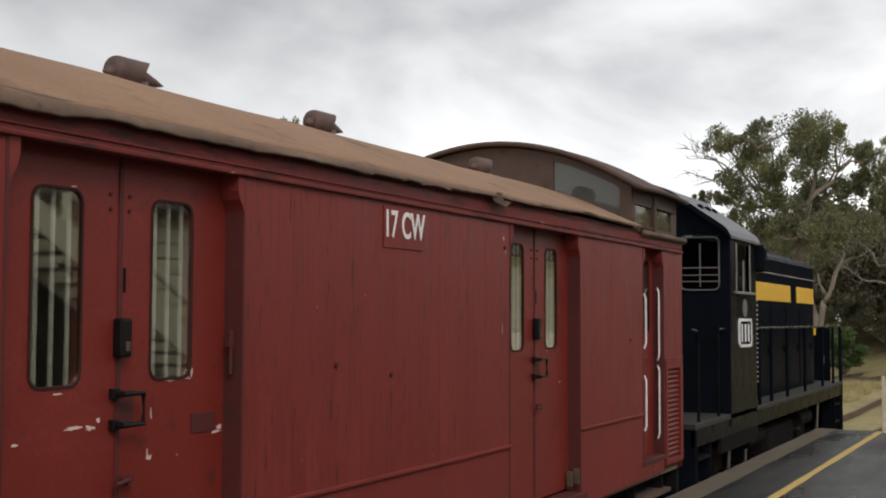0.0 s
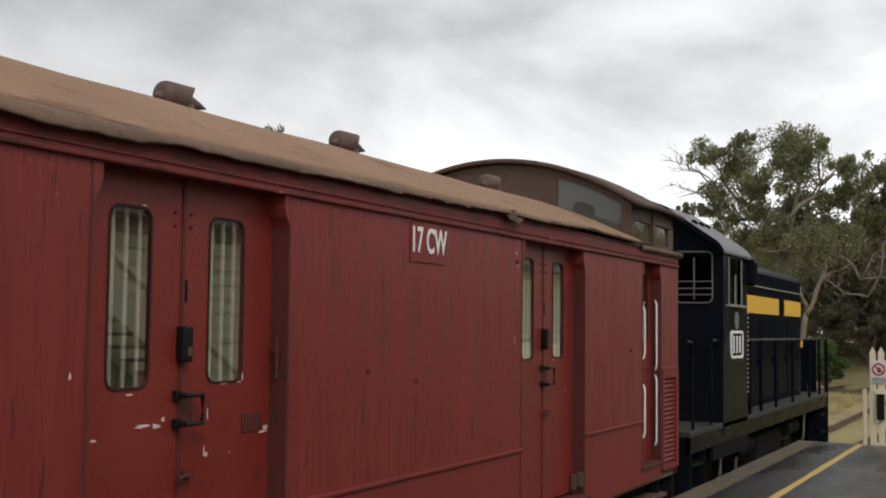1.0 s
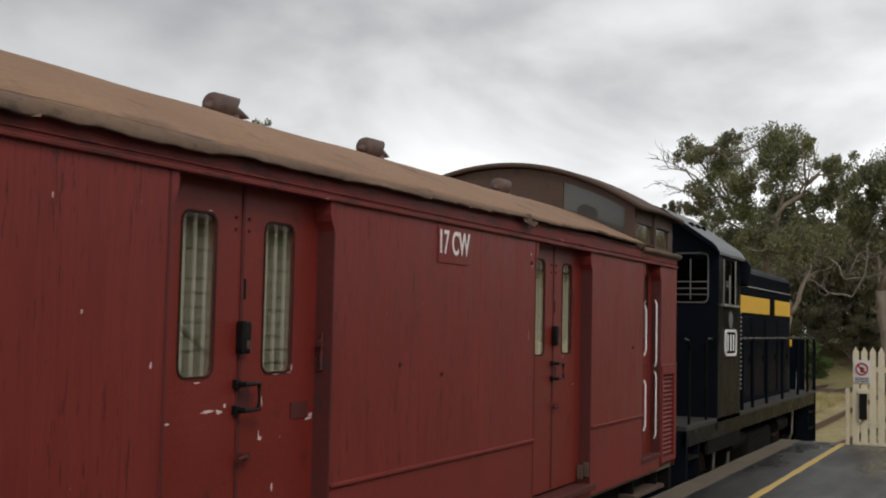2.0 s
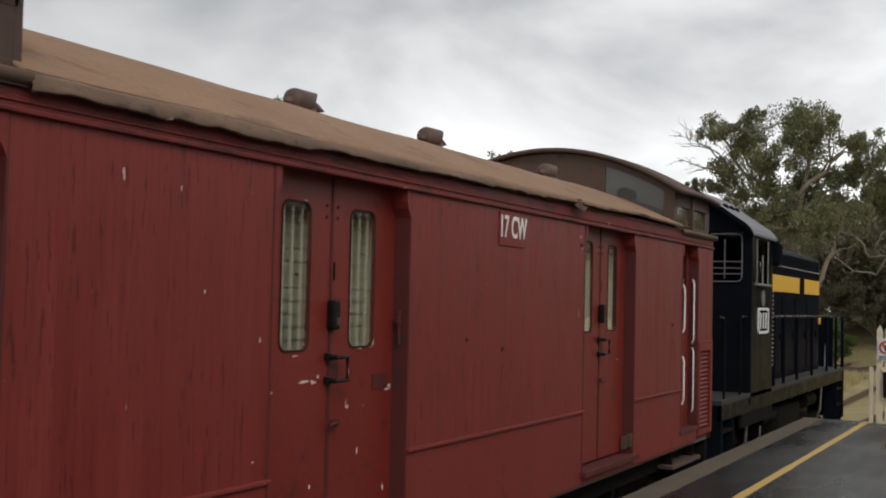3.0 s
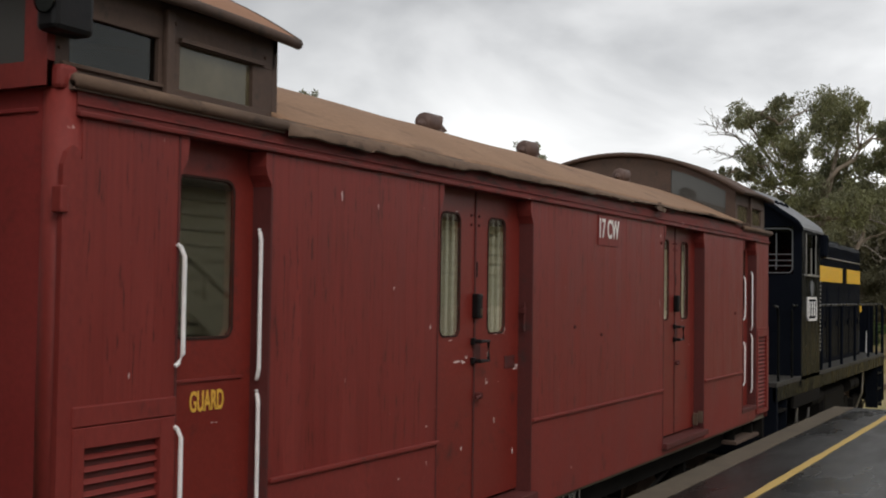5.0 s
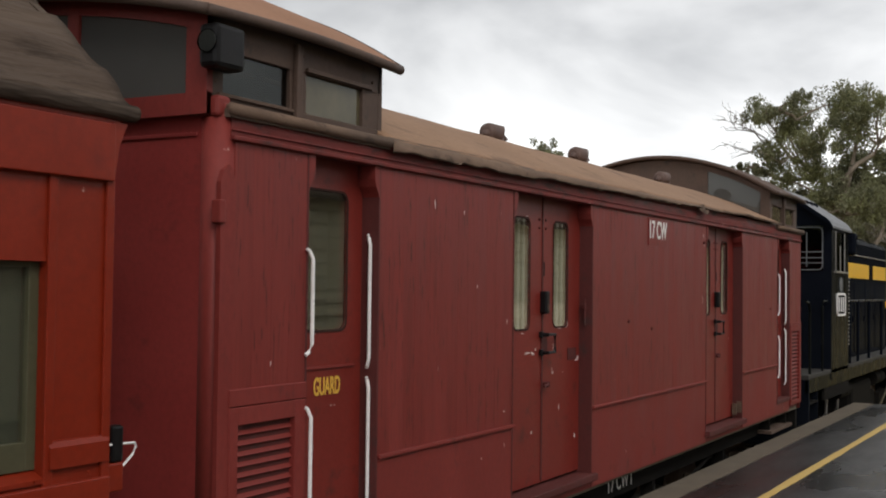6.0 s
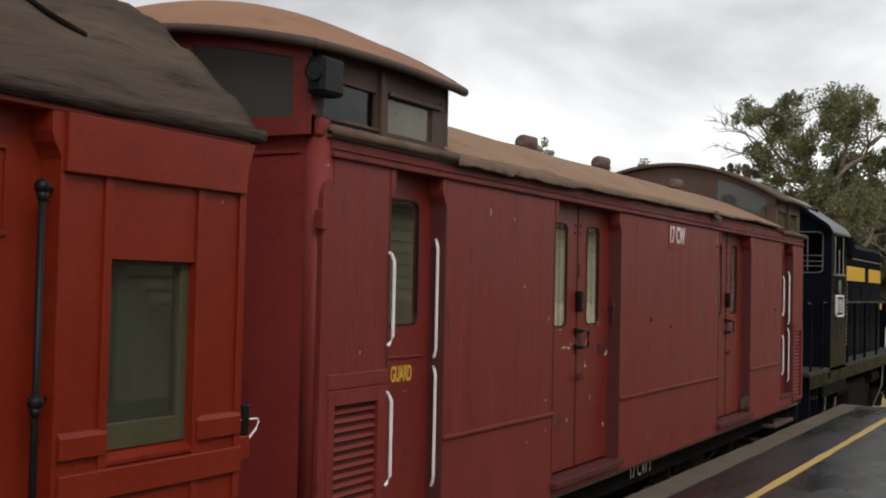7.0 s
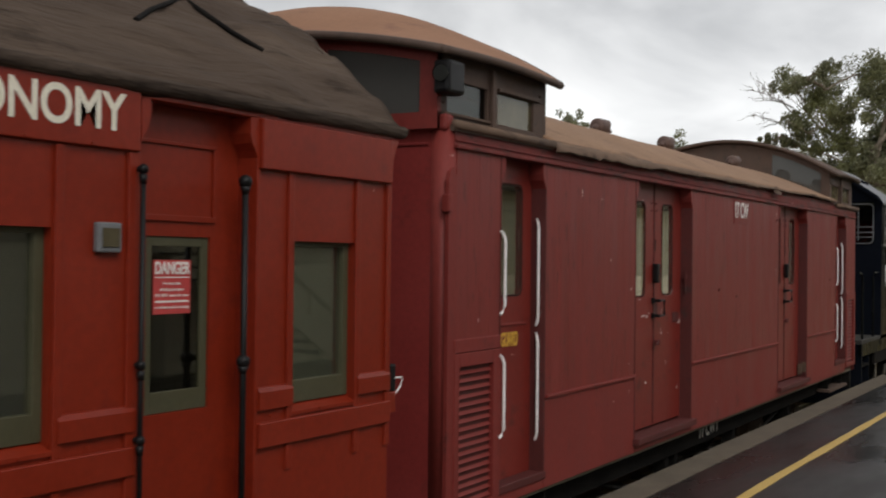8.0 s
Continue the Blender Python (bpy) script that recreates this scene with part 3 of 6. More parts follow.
def van_leaf(van, x0, x1, z0, hole, glazing, label):
    bm = bmesh.new()
    pierced(bm, x0, x1, z0, 2.40, 3.352, 3.395, hole, 0.05)
    leaf = part("door_leaf", bm, M["maroon_door"], van, label)
    inner, outer = rounded(*hole, 0.05), rounded(hole[0] - 0.011, hole[1] + 0.011, hole[2] - 0.011, hole[3] + 0.011, 0.058)
    part("window_seal", ring(bmesh.new(), inner, outer, 3.347, 3.36), M["rubber"], leaf, "perished dark window rubber")
    bm = bmesh.new()
    prism(bm, rounded(hole[0], hole[1], hole[2], hole[3], 0.05), 3.356, 3.360, "y")
    pane = part("pane", bm, M[glazing], leaf)
    pane.visible_shadow = False
    return leaf


def parcel_doors(van, x0, x1, seam, holes):
    for (a, b, hole) in ((x0, seam - 0.004, holes[0]), (seam + 0.004, x1, holes[1])):
        leaf = van_leaf(van, a, b, 0.36, hole, "glass", "chipped maroon door leaf with a tall narrow window")
        n = 3
        for i in range(n):
            x = hole[0] + (hole[1] - hole[0]) * (i + 0.5) / n
            part("window_bar", rod((x, 3.376, hole[2] - 0.02), (x, 3.376, hole[3] + 0.02), 0.0095, 8), M["bar"], leaf)
    for dx in (-0.06, 0.05):
        for dz in (2.135, 2.195):
            part("bolt_head", rod((seam + dx, 3.344, dz), (seam + dx, 3.354, dz), 0.009, 8), M["maroon_dark"], van)
    part("cover_strip", boxes((seam - 0.012, seam + 0.012, 3.345, 3.353, 0.37, 2.36), bevel=0.003), M["maroon_dark"], van)
    part("slot_plate", boxes((seam + 0.02, seam + 0.032, 3.344, 3.353, 1.80, 1.90), bevel=0.003), M["iron"], van)
    lock = part("lock_case", boxes((seam - 0.035, seam + 0.03, 3.30, 3.355, 1.535, 1.695), bevel=0.012), M["iron"], van, "black iron lock case")
    part("key_plate", boxes((seam - 0.015, seam + 0.012, 3.294, 3.302, 1.56, 1.60), bevel=0.003), M["rail"], lock)
    bm = bmesh.new()
    tube(bm, [(seam - 0.03, 3.34, 1.39), (seam - 0.03, 3.29, 1.39), (seam + 0.082, 3.285, 1.39), (seam + 0.082, 3.285, 1.265), (seam - 0.03, 3.29, 1.265), (seam - 0.03, 3.34, 1.265)], 0.013, 8)
    for z in (1.39, 1.265):
        box(bm, seam - 0.05, seam - 0.01, 3.325, 3.355, z - 0.022, z + 0.022, 0.005)
    part("handle_plate", boxes((seam - 0.02, seam + 0.09, 3.347, 3.353, 1.255, 1.40), bevel=0.002), M["maroon_dark"], van)
    part("pull_handle", bm, M["iron"], van, "square black iron pull handle")
    knob = bmesh.new()
    tube(knob, [(seam + 0.04, 3.35, 1.04), (seam + 0.04, 3.31, 1.04)], 0.022, 12)
    tube(knob, [(seam + 0.04, 3.315, 1.04), (seam - 0.045, 3.31, 1.03)], 0.010, 8)
    part("door_knob", knob, M["maroon_dark"], van)


CHIP = random.Random(5)


def paint_chip(parent, x, z, w, h, y=3.3515):
    """A ragged patch where the paint has come off down to the pale undercoat."""
    n = 14
    pts = []
    for k in range(n):
        a = 2 * math.pi * k / n
        r = CHIP.uniform(0.35, 1.0)
        pts.append((x + w / 2 * r * math.cos(a), z + h / 2 * r * math.sin(a)))
    part("paint_chip", prism(bmesh.new(), pts, y - 0.0012, y, "y"), M["undercoat"], parent)


def handrail(van, x, z0, z1, y, lean, mount):
    """A white grab rail with cranked ends. lean: sideways set of its ends."""
    bm = tube(bmesh.new(), [(x + lean, mount, z0), (x + lean * 0.4, y + 0.012, z0 + 0.012), (x, y, z0 + 0.05), (x, y, z1 - 0.05), (x + lean * 0.4, y + 0.012, z1 - 0.012), (x + lean, mount, z1)], 0.0098, 8)
    part("handrail", bm, M["white"], van, "white-painted grab rail")


def louvre(van, x0, x1, z0, z1):
    """A louvred vent panel let into the side."""
    bm = boxes((x0, x0 + 0.06, 3.24, 3.30, z0, z1), (x1 - 0.085, x1, 3.24, 3.30, z0, z1), (x0 + 0.06, x1 - 0.085, 3.24, 3.30, z1 - 0.08, z1), (x0 + 0.06, x1 - 0.085, 3.24, 3.30, z0, z0 + 0.05), bevel=0.004)
    f = part("louvre_panel", bm, M["maroon"], van, "maroon louvred vent panel")
    # dark backing puts the shade between the slats into colour
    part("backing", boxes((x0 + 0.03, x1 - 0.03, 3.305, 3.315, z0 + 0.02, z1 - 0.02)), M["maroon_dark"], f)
    sm = bmesh.new()
    w = (x1 - 0.085) - (x0 + 0.06)
    prism(sm, [(-0.004, -0.024), (-0.010, -0.019), (0.030, 0.022), (0.035, 0.017)], 0, w)
    bmesh.ops.recalc_face_normals(sm, faces=sm.faces)
    me = bpy.data.meshes.new("slat")
    sm.to_mesh(me); sm.free(); me.materials.append(M["maroon"])
    z = z1 - 0.105
    while z > z0 + 0.07:
        piece("slat", me, f, (x0 + 0.06, 3.265, z))
        z -= 0.0465


def ventilator(van, x, y, z):
    """A torpedo roof ventilator: neck, drum closed behind and open ahead, cone through it."""
    bm = bmesh.new()
    tube(bm, [(x + 0.03, y, z - 0.10), (x + 0.03, y, z + 0.02)], 0.07, 14, 0.06)
    v = part("roof_ventilator", bm, M["vent"], van, "rusty brown torpedo roof ventilator", True)
    zc, n = z + 0.055, 24
    bm = bmesh.new()

    def loop(px, r, rake):
        return [bm.verts.new((x + px + rake * (0.55 * math.sin(a) + 0.8 * math.cos(a)), y + r * math.cos(a), zc + r * math.sin(a))) for a in (2 * math.pi * k / n for k in range(n))]
    rings = [loop(-0.17, 0.03, 0), loop(-0.165, 0.052, 0), loop(-0.15, 0.071, 0), loop(-0.13, 0.076, 0), loop(0.075, 0.080, 0.085)]
    for p, q in zip(rings, rings[1:]):
        for k in range(n):
            bm.faces.new((p[k], p[(k + 1) % n], q[(k + 1) % n], q[k]))
    bm.faces.new(rings[0][::-1])
    part("hood", bm, M["vent"], v, smooth=True)
    bm = bmesh.new()
    rings = [loop(0.075, 0.080, 0.085), loop(0.073, 0.074, 0.085), loop(-0.12, 0.069, 0)]
    for p, q in zip(rings, rings[1:]):
        for k in range(n):
            bm.faces.new((p[k], p[(k + 1) % n], q[(k + 1) % n], q[k]))
    # black lining paints in the shade under the hood
    part("hood_lining", bm, M["grime"], v, "inside of the hood, blackened for shade", True)
    cone = bmesh.new()
    tube(cone, [(x - 0.07, y, zc - 0.012), (x + 0.09, y, zc - 0.012), (x + 0.17, y, zc - 0.018), (x + 0.235, y, zc - 0.022)], 0.058, 14, 0.004)
    tail = tube(bmesh.new(), [(x - 0.225, y, zc - 0.02), (x - 0.15, y, zc - 0.015)], 0.006, 12, 0.05)
    part("tail_cone", tail, M["vent"], v, smooth=True)
    part("cone", cone, M["vent"], v, smooth=True)


def lookout(van, x0, x1, outer_low):
    """A raised lookout: side panes, arched ends, a roof that dips to its outer end. outer_low: the outer end is at x0."""
    ys, yf = 3.305, 2 * MID - 3.305
    z0, z1 = 2.45, 2.895
    mid = x0 + (x1 - x0) * 0.47
    for y, s in ((ys, 1), (yf, -1)):
        a, b = (y, y + 0.05) if s > 0 else (y - 0.05, y)
        side = part("lookout_side", boxes((x0, x1, a, b, z0, 2.548), bevel=0.004), M["cupola"], van, "dark brown lookout side with two panes")
        part("head_rail", boxes((x0, x1, a, b, 2.74, z1), bevel=0.004), M["cupola"], side)
        for p, q in ((x0, x0 + 0.09), (mid - 0.07, mid + 0.06), (x1 - 0.17, x1)):
            part("post", boxes((p, q, a + 0.001, b - 0.001, 2.548, 2.74)), M["cupola"], side)
        o = a if s > 0 else b
        part("centre_post", boxes((mid - 0.05, mid - 0.005, min(o, o - 0.03 * s), max(o, o - 0.03 * s), z0 + 0.06, z1 - 0.03), bevel=0.006), M["cupola"], side)
        part("drip_moulding", boxes((mid + 0.05, x1 - 0.10, min(o, o - 0.02 * s), max(o, o - 0.02 * s), 2.745, 2.765), bevel=0.003), M["cupola"], side)
        part("bottom_moulding", boxes((x0 + 0.05, mid - 0.05, min(o, o - 0.014 * s), max(o, o - 0.014 * s), 2.535, 2.552), bevel=0.003), M["lip"], side)
        for p, q in ((x0 + 0.09, mid - 0.07), (mid + 0.06, x1 - 0.17)):
            pane = part("pane", boxes((p - 0.004, q + 0.004, y + 0.022 * s - 0.002, y + 0.022 * s + 0.002, 2.545, 2.745)), M["cab_glass"] if p < mid - 0.1 and outer_low else M["olive_film_glass"], side)
            pane.visible_shadow = False
        for x, z in ((x0 + 0.04, 2.6), (mid + 0.03, 2.82), (x1 - 0.08, 2.79), (x1 - 0.05, 2.52)):
            part("bolt_head", rod((x, o - 0.008 * s, z), (x, o, z), 0.008, 8), M["lip"], side)
    for ex, outer in ((x0, outer_low), (x1, not outer_low)):
        mat = M["maroon"] if (outer and outer_low) else M["cupola"]
        rise, t = (0.19, 0.04) if outer else (0.46, 0.04)
        zat = lambda y: 2.868 + rise * (1 - (abs(y - MID) / 1.45) ** 2)
        curve = [(MID - 1.415 + 2.83 * i / 24, zat(MID - 1.415 + 2.83 * i / 24)) for i in range(25)]
        end = part("lookout_end", boxes((ex - t / 2 + 0.003, ex + t / 2 - 0.003, ys, yf, 2.45, 2.545)), mat, van, "arched lookout end with dark panes")
        part("arch_panel", prism(bmesh.new(), curve + [(y, max(2.80, z - 0.07)) for y, z in curve[::-1]], ex - t / 2 + 0.002, ex + t / 2 - 0.002), mat, end)
        for y, w in ((ys, 0.115), (MID - 0.62, 0.07), (MID + 0.62, 0.07), (yf, -0.115)):
            a, b = sorted((y, y + w)) if abs(y - MID) > 1 else (y - w / 2, y + w / 2)
            part("mullion", prism(bmesh.new(), [(a, 2.45), (a, zat(a)), (b, zat(b)), (b, 2.45)], ex - t / 2, ex + t / 2), mat, end)
        if not outer:
            part("blank_panel", prism(bmesh.new(), [(MID - 0.65, 2.45)] + [(y, z) for y, z in curve if abs(y - MID) < 0.66] + [(MID + 0.65, 2.45)], ex - t / 2 + 0.004, ex + t / 2 - 0.004), mat, end)
        pane = part("pane", prism(bmesh.new(), [(ys + 0.1, 2.53)] + [(y, z - 0.03) for y, z in curve if abs(y - MID) < 1.3] + [(yf - 0.1, 2.53)], ex - 0.004, ex + 0.004), M["lookout_glass"], end)
        pane.visible_shadow = False
    # roof skin
    ra, rb = x0 - 0.12, x1 + 0.07
    if not outer_low:
        ra, rb = x0 - 0.07, x1 + 0.12
    n = 14

    def height(x, y):
        u = (x - ra) / (rb - ra)
        u = u if outer_low else 1 - u
        rise = 0.185 + 0.305 * math.sin(math.pi / 2 * min(1.0, u * 1.6))
        base = 2.868 + 0.02 * math.sin(math.pi * u)
        return base + rise * (1 - (abs(y - MID) / 1.51) ** 2)
    bm = bmesh.new()
    ysamp = [MID - 1.50 + 3.0 * k / 28 for k in range(29)]
    for dz, flip in ((0.024, False), (0.0, True)):
        g = [[bm.verts.new((ra + (rb - ra) * i / n, y, height(ra + (rb - ra) * i / n, y) + dz)) for y in ysamp] for i in range(n + 1)]
        for i in range(n):
            for k in range(28):
                f = (g[i][k], g[i + 1][k], g[i + 1][k + 1], g[i][k + 1])
                bm.faces.new(f[::-1] if flip else f)
    part("lookout_roof", bm, M["cupola_roof"] if outer_low else M["lip"], van, "domed canvas lookout roof", True)
    for x in (ra, rb):
        pts = [(x, y, height(x, y) + 0.0) for y in ysamp]
        part("roof_rim", tube(bmesh.new(), pts, 0.026, 8), M["cupola"], van, smooth=True)
    for y in (ysamp[0], ysamp[-1]):
        part("eave_strip", tube(bmesh.new(), [(ra + (rb - ra) * i / n, y, height(ra + (rb - ra) * i / n, y)) for i in range(n + 1)], 0.026, 8), M["cupola"], van, smooth=True)


def build_van():
    van = thing("guards_van", (5.9, MID, RAIL_Z), "weathered maroon timber guard's van with a brown canvas roof", "railway van")
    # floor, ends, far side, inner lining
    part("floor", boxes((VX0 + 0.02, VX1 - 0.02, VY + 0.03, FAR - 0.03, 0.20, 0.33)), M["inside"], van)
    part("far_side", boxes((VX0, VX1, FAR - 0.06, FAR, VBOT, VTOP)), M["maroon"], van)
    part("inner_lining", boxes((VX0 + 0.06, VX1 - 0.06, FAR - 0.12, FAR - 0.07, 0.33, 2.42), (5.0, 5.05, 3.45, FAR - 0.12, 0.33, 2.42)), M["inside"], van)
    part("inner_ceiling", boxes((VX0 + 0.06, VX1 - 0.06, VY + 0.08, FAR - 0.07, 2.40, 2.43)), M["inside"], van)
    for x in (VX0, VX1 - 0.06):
        part("end_wall", boxes((x, x + 0.06, VY + 0.06, FAR - 0.06, VBOT, 2.46), bevel=0.004), M["maroon_end"], van, "maroon end wall, lightened against the gap's shade")
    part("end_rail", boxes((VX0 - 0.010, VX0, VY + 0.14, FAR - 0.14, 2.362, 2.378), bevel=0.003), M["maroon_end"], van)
    # round corner pillars
    for x, sx in ((VX0 + 0.06, -1), (VX1 - 0.06, 1)):
        for y in (VY + 0.075, FAR - 0.075):
            bm = tube(bmesh.new(), [(x, y, VBOT - 0.02), (x, y, 2.50)], 0.075, 20)
            part("corner_pillar", bm, M["maroon"], van, smooth=True)
    pil = bmesh.new()
    prism(pil, [(VX0 - 0.012, 2.16), (VX0 + 0.008, 2.21), (VX0 + 0.035, 2.235), (VX0 + 0.062, 2.225), (VX0 + 0.08, 2.18), (VX0 + 0.085, 2.10), (VX0 + 0.085, 0.3), (VX0 - 0.012, 0.3)], VY - 0.004, VY + 0.02, "y")
    part("pillar_facing", pil, M["maroon"], van)
    part("lamp_iron", boxes((VX0 - 0.035, VX0 + 0.005, VY - 0.02, VY + 0.03, 1.98, 2.08), bevel=0.006), M["maroon"], van)
    # framing behind the boards, between the openings
    spans, x = [], VX0 + 0.085
    for a, b, s in OPENINGS:
        spans.append((x, a)); x = b
    spans.append((x, VX1 - 0.02))
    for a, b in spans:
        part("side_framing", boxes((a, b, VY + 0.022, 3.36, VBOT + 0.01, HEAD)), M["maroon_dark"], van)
    # boards
    pitch = 0.13
    for i, (a, b) in enumerate(spans):
        low = 0.835 if i in (1, 2, 3) else (1.26 if i == 0 else 1.31)
        n = max(1, round((b - a) / pitch))
        w = (b - a) / n
        bm = box(bmesh.new(), 0.0002, w - 0.0002, 0, 0.022, 0, HEAD - low, 0)
        bmesh.ops.bevel(bm, geom=[e for e in bm.edges if abs(e.verts[0].co.z - e.verts[1].co.z) > 0.5 and e.verts[0].co.y < 0.01], offset=0.0005, segments=1, affect="EDGES")
        bmesh.ops.recalc_face_normals(bm, faces=bm.faces)
        me = bpy.data.meshes.new("board")
        bm.to_mesh(me); bm.free(); me.materials.append(M["board"])
        for k in range(n):
            piece("board", me, van, (a + w * k, VY + 0.0004 * random.uniform(-1, 1), low))
        if i in (1, 2, 3):
            part("lower_panel", boxes((a, b, VY + 0.001, VY + 0.022, VBOT, 0.812), bevel=0.002), M["maroon"], van)
            part("belt_rail", boxes((a + 0.01, b + (0.02 if i < 3 else -0.01), VY - 0.018, VY + 0.02, 0.812, 0.836), bevel=0.006), M["maroon"], van)
    part("mid_rail", boxes((0.12, 0.69, VY - 0.012, VY + 0.02, 1.185, 1.262), bevel=0.005), M["maroon"], van)
    part("mid_rail", boxes((11.085, VX1 - 0.03, VY - 0.012, VY + 0.02, 1.285, 1.312), bevel=0.005), M["maroon"], van)
    louvre(van, 0.125, 0.69, 0.25, 1.182)
    louvre(van, 11.13, VX1 - 0.03, 0.28, 1.282)
    # fascia under the eaves
    part("fascia", boxes((VX0 + 0.05, VX1 - 0.03, VY - 0.004, VY + 0.05, HEAD, 2.455)), M["fascia"], van)
    part("upper_fascia", boxes((1.42, 10.35, VY + 0.012, VY + 0.05, 2.455, 2.50)), M["fascia"], van, "faded maroon board under the roof edge")
    part("fascia_moulding", boxes((VX0 + 0.05, VX1 - 0.03, VY - 0.024, VY - 0.004, HEAD - 0.002, HEAD + 0.020), bevel=0.006), M["fascia"], van)
    part("fascia_moulding", boxes((VX0 + 0.05, VX1 - 0.03, VY - 0.012, VY - 0.004, 2.385, 2.393), bevel=0.003), M["fascia"], van)
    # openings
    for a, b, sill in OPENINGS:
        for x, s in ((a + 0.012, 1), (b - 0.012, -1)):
            # jambs take the dark maroon, so the recess shade is in their colour
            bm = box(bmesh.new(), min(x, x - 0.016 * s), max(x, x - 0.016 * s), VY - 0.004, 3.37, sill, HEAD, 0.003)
            jamb = part("door_jamb", bm, M["maroon_dark"], van, "maroon jamb darkened with grime and recess shade")
            bm = bmesh.new()
            bracket(bm, x - 0.004 * s, s)
            part("jamb_bracket", bm, M["maroon"], jamb)
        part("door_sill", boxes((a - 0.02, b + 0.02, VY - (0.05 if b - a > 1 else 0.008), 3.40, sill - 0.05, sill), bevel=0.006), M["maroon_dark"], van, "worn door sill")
        part("kick_panel", boxes((a, b, VY + 0.004, VY + 0.03, VBOT, sill - 0.052)), M["maroon"], van)
    parcel_doors(van, 2.995, 4.385, 3.685, ((3.215, 3.465, 1.435, 2.19), (3.88, 4.135, 1.44, 2.19)))
    parcel_doors(van, 7.405, 8.785, 8.085, ((7.655, 7.875, 1.465, 2.22), (8.30, 8.525, 1.47, 2.215)))
    part("number_plate_frame", boxes((4.15, 4.31, 3.346, 3.354, 1.19, 1.275)), M["maroon_dark"], van)
    bolt = bmesh.new()
    tube(bolt, [(4.362, 3.30, 1.44), (4.362, 3.30, 1.64)], 0.010, 8)
    box(bolt, 4.345, 4.384, 3.29, 3.32, 1.56, 1.60, 0.005)
    part("door_bolt", bolt, M["maroon_dark"], van)
    bolt = bmesh.new()
    box(bolt, 8.70, 8.725, 3.29, 3.34, 0.38, 0.50, 0.006)
    box(bolt, 8.75, 8.765, 3.25, 3.30, 0.40, 0.52, 0.004)
    part("door_catch", bolt, M["rail"], van, "worn metal door catch")
    for x, z, w, h in ((3.445, 1.268, 0.13, 0.018), (3.535, 1.262, 0.07, 0.035), (3.578, 1.290, 0.03, 0.022), (4.005, 1.428, 0.10, 0.014), (4.10, 1.432, 0.10, 0.016),
                       (4.150, 1.455, 0.018, 0.045), (3.888, 1.290, 0.012, 0.07), (3.882, 1.110, 0.05, 0.03), (3.868, 1.128, 0.012, 0.05), (4.325, 1.183, 0.10, 0.016),
                       (4.352, 1.20, 0.05, 0.03), (3.148, 1.230, 0.05, 0.014), (3.36, 1.405, 0.06, 0.010), (3.42, 2.207, 0.04, 0.008), (4.06, 1.105, 0.014, 0.012),
                       (3.10, 1.02, 0.014, 0.05), (4.0, 0.86, 0.02, 0.06), (3.52, 0.72, 0.03, 0.03), (4.30, 0.62, 0.03, 0.05), (8.33, 1.445, 0.05, 0.01), (8.6, 1.2, 0.03, 0.02)):
        paint_chip(van, x, z, w, h)
    for x, z, w, h in ((1.94, 2.19, 0.02, 0.07), (2.30, 2.16, 0.012, 0.035), (2.48, 1.72, 0.018, 0.03), (2.905, 1.50, 0.02, 0.035), (7.30, 2.235, 0.03, 0.04), (7.335, 2.15, 0.012, 0.05),
                       (0.42, 1.36, 0.012, 0.03), (2.87, 0.93, 0.03, 0.015), (7.28, 1.62, 0.012, 0.09)):
        paint_chip(van, x, z, w, h, VY - 0.0005)
    # guard's doors
    for (a, b, sill), hole, text in ((OPENINGS[0], (0.80, 1.185, 1.495, 2.19), True), (OPENINGS[3], (10.56, 10.93, 1.56, 2.24), False)):
        leaf = van_leaf(van, a + 0.005, b - 0.005, sill, hole, "guard_glass", "maroon guard's door with one window")
        part("mid_moulding", boxes((a + 0.02, b - 0.08, 3.342, 3.354, 1.30, 1.315), bevel=0.003), M["maroon"], leaf)
        if text:
            words("GUARD", 0.908, 1.140, 1.168, 1.260, 3.351, M["yellow"], van, bold=0.02)
        else:
            part("notice", boxes((10.55, 10.66, 3.346, 3.353, 1.25, 1.32)), M["yellow"], leaf, "small yellow notice")
        dx = a - 0.69
        k = -0.025 if text else -0.008
        out = 3.222 if text else 3.226
        up = 0.0 if text else 0.03
        handrail(van, 0.705 + dx, 1.386 + up, 1.889 + up, out, k, 3.24)
        handrail(van, 0.705 + dx, 0.64 + up, 1.14 + up, out, k, 3.24)
        handrail(van, b - 0.026, 1.289, 1.984, 3.29, 0.012, 3.31)
        handrail(van, b - 0.026, 0.542, 1.239, 3.29, 0.012, 3.31)
    # markings
    part("code_plate", boxes((5.660, 6.138, VY - 0.0075, VY + 0.002, 2.09, 2.325)), M["maroon"], van)
    words("17 CW", 5.682, 6.138, 2.145, 2.303, VY - 0.008, M["letter"], van, bold=0.018)
    for x, z in ((5.18, 1.453), (5.757, 1.379), (7.31, 2.17), (10.05, 1.5)):
        part("bolt_head", rod((x, VY - 0.012, z), (x, VY, z), 0.014, 10), M["maroon_dark"], van)
    # roof
    lift = lambda x: 0.028 * min(1.0, max(0.0, (x - 2.9) / 0.6)) + 0.055 * min(1.0, max(0.0, (x - 4.8) / 4.0))
    edge = [(VY - 0.050, 2.440), (VY - 0.048, 2.462), (VY - 0.035, 2.485), (VY - 0.01, 2.512)]
    bm = roof_shell(bmesh.new(), edge, 1.40, 10.36, 0.012, 0.06, 0.016, 0.010, 3.3, lift, 4)
    part("roof_edge", bm, M["torn_edge"], van, "torn ragged grey edge of the roof canvas", True)
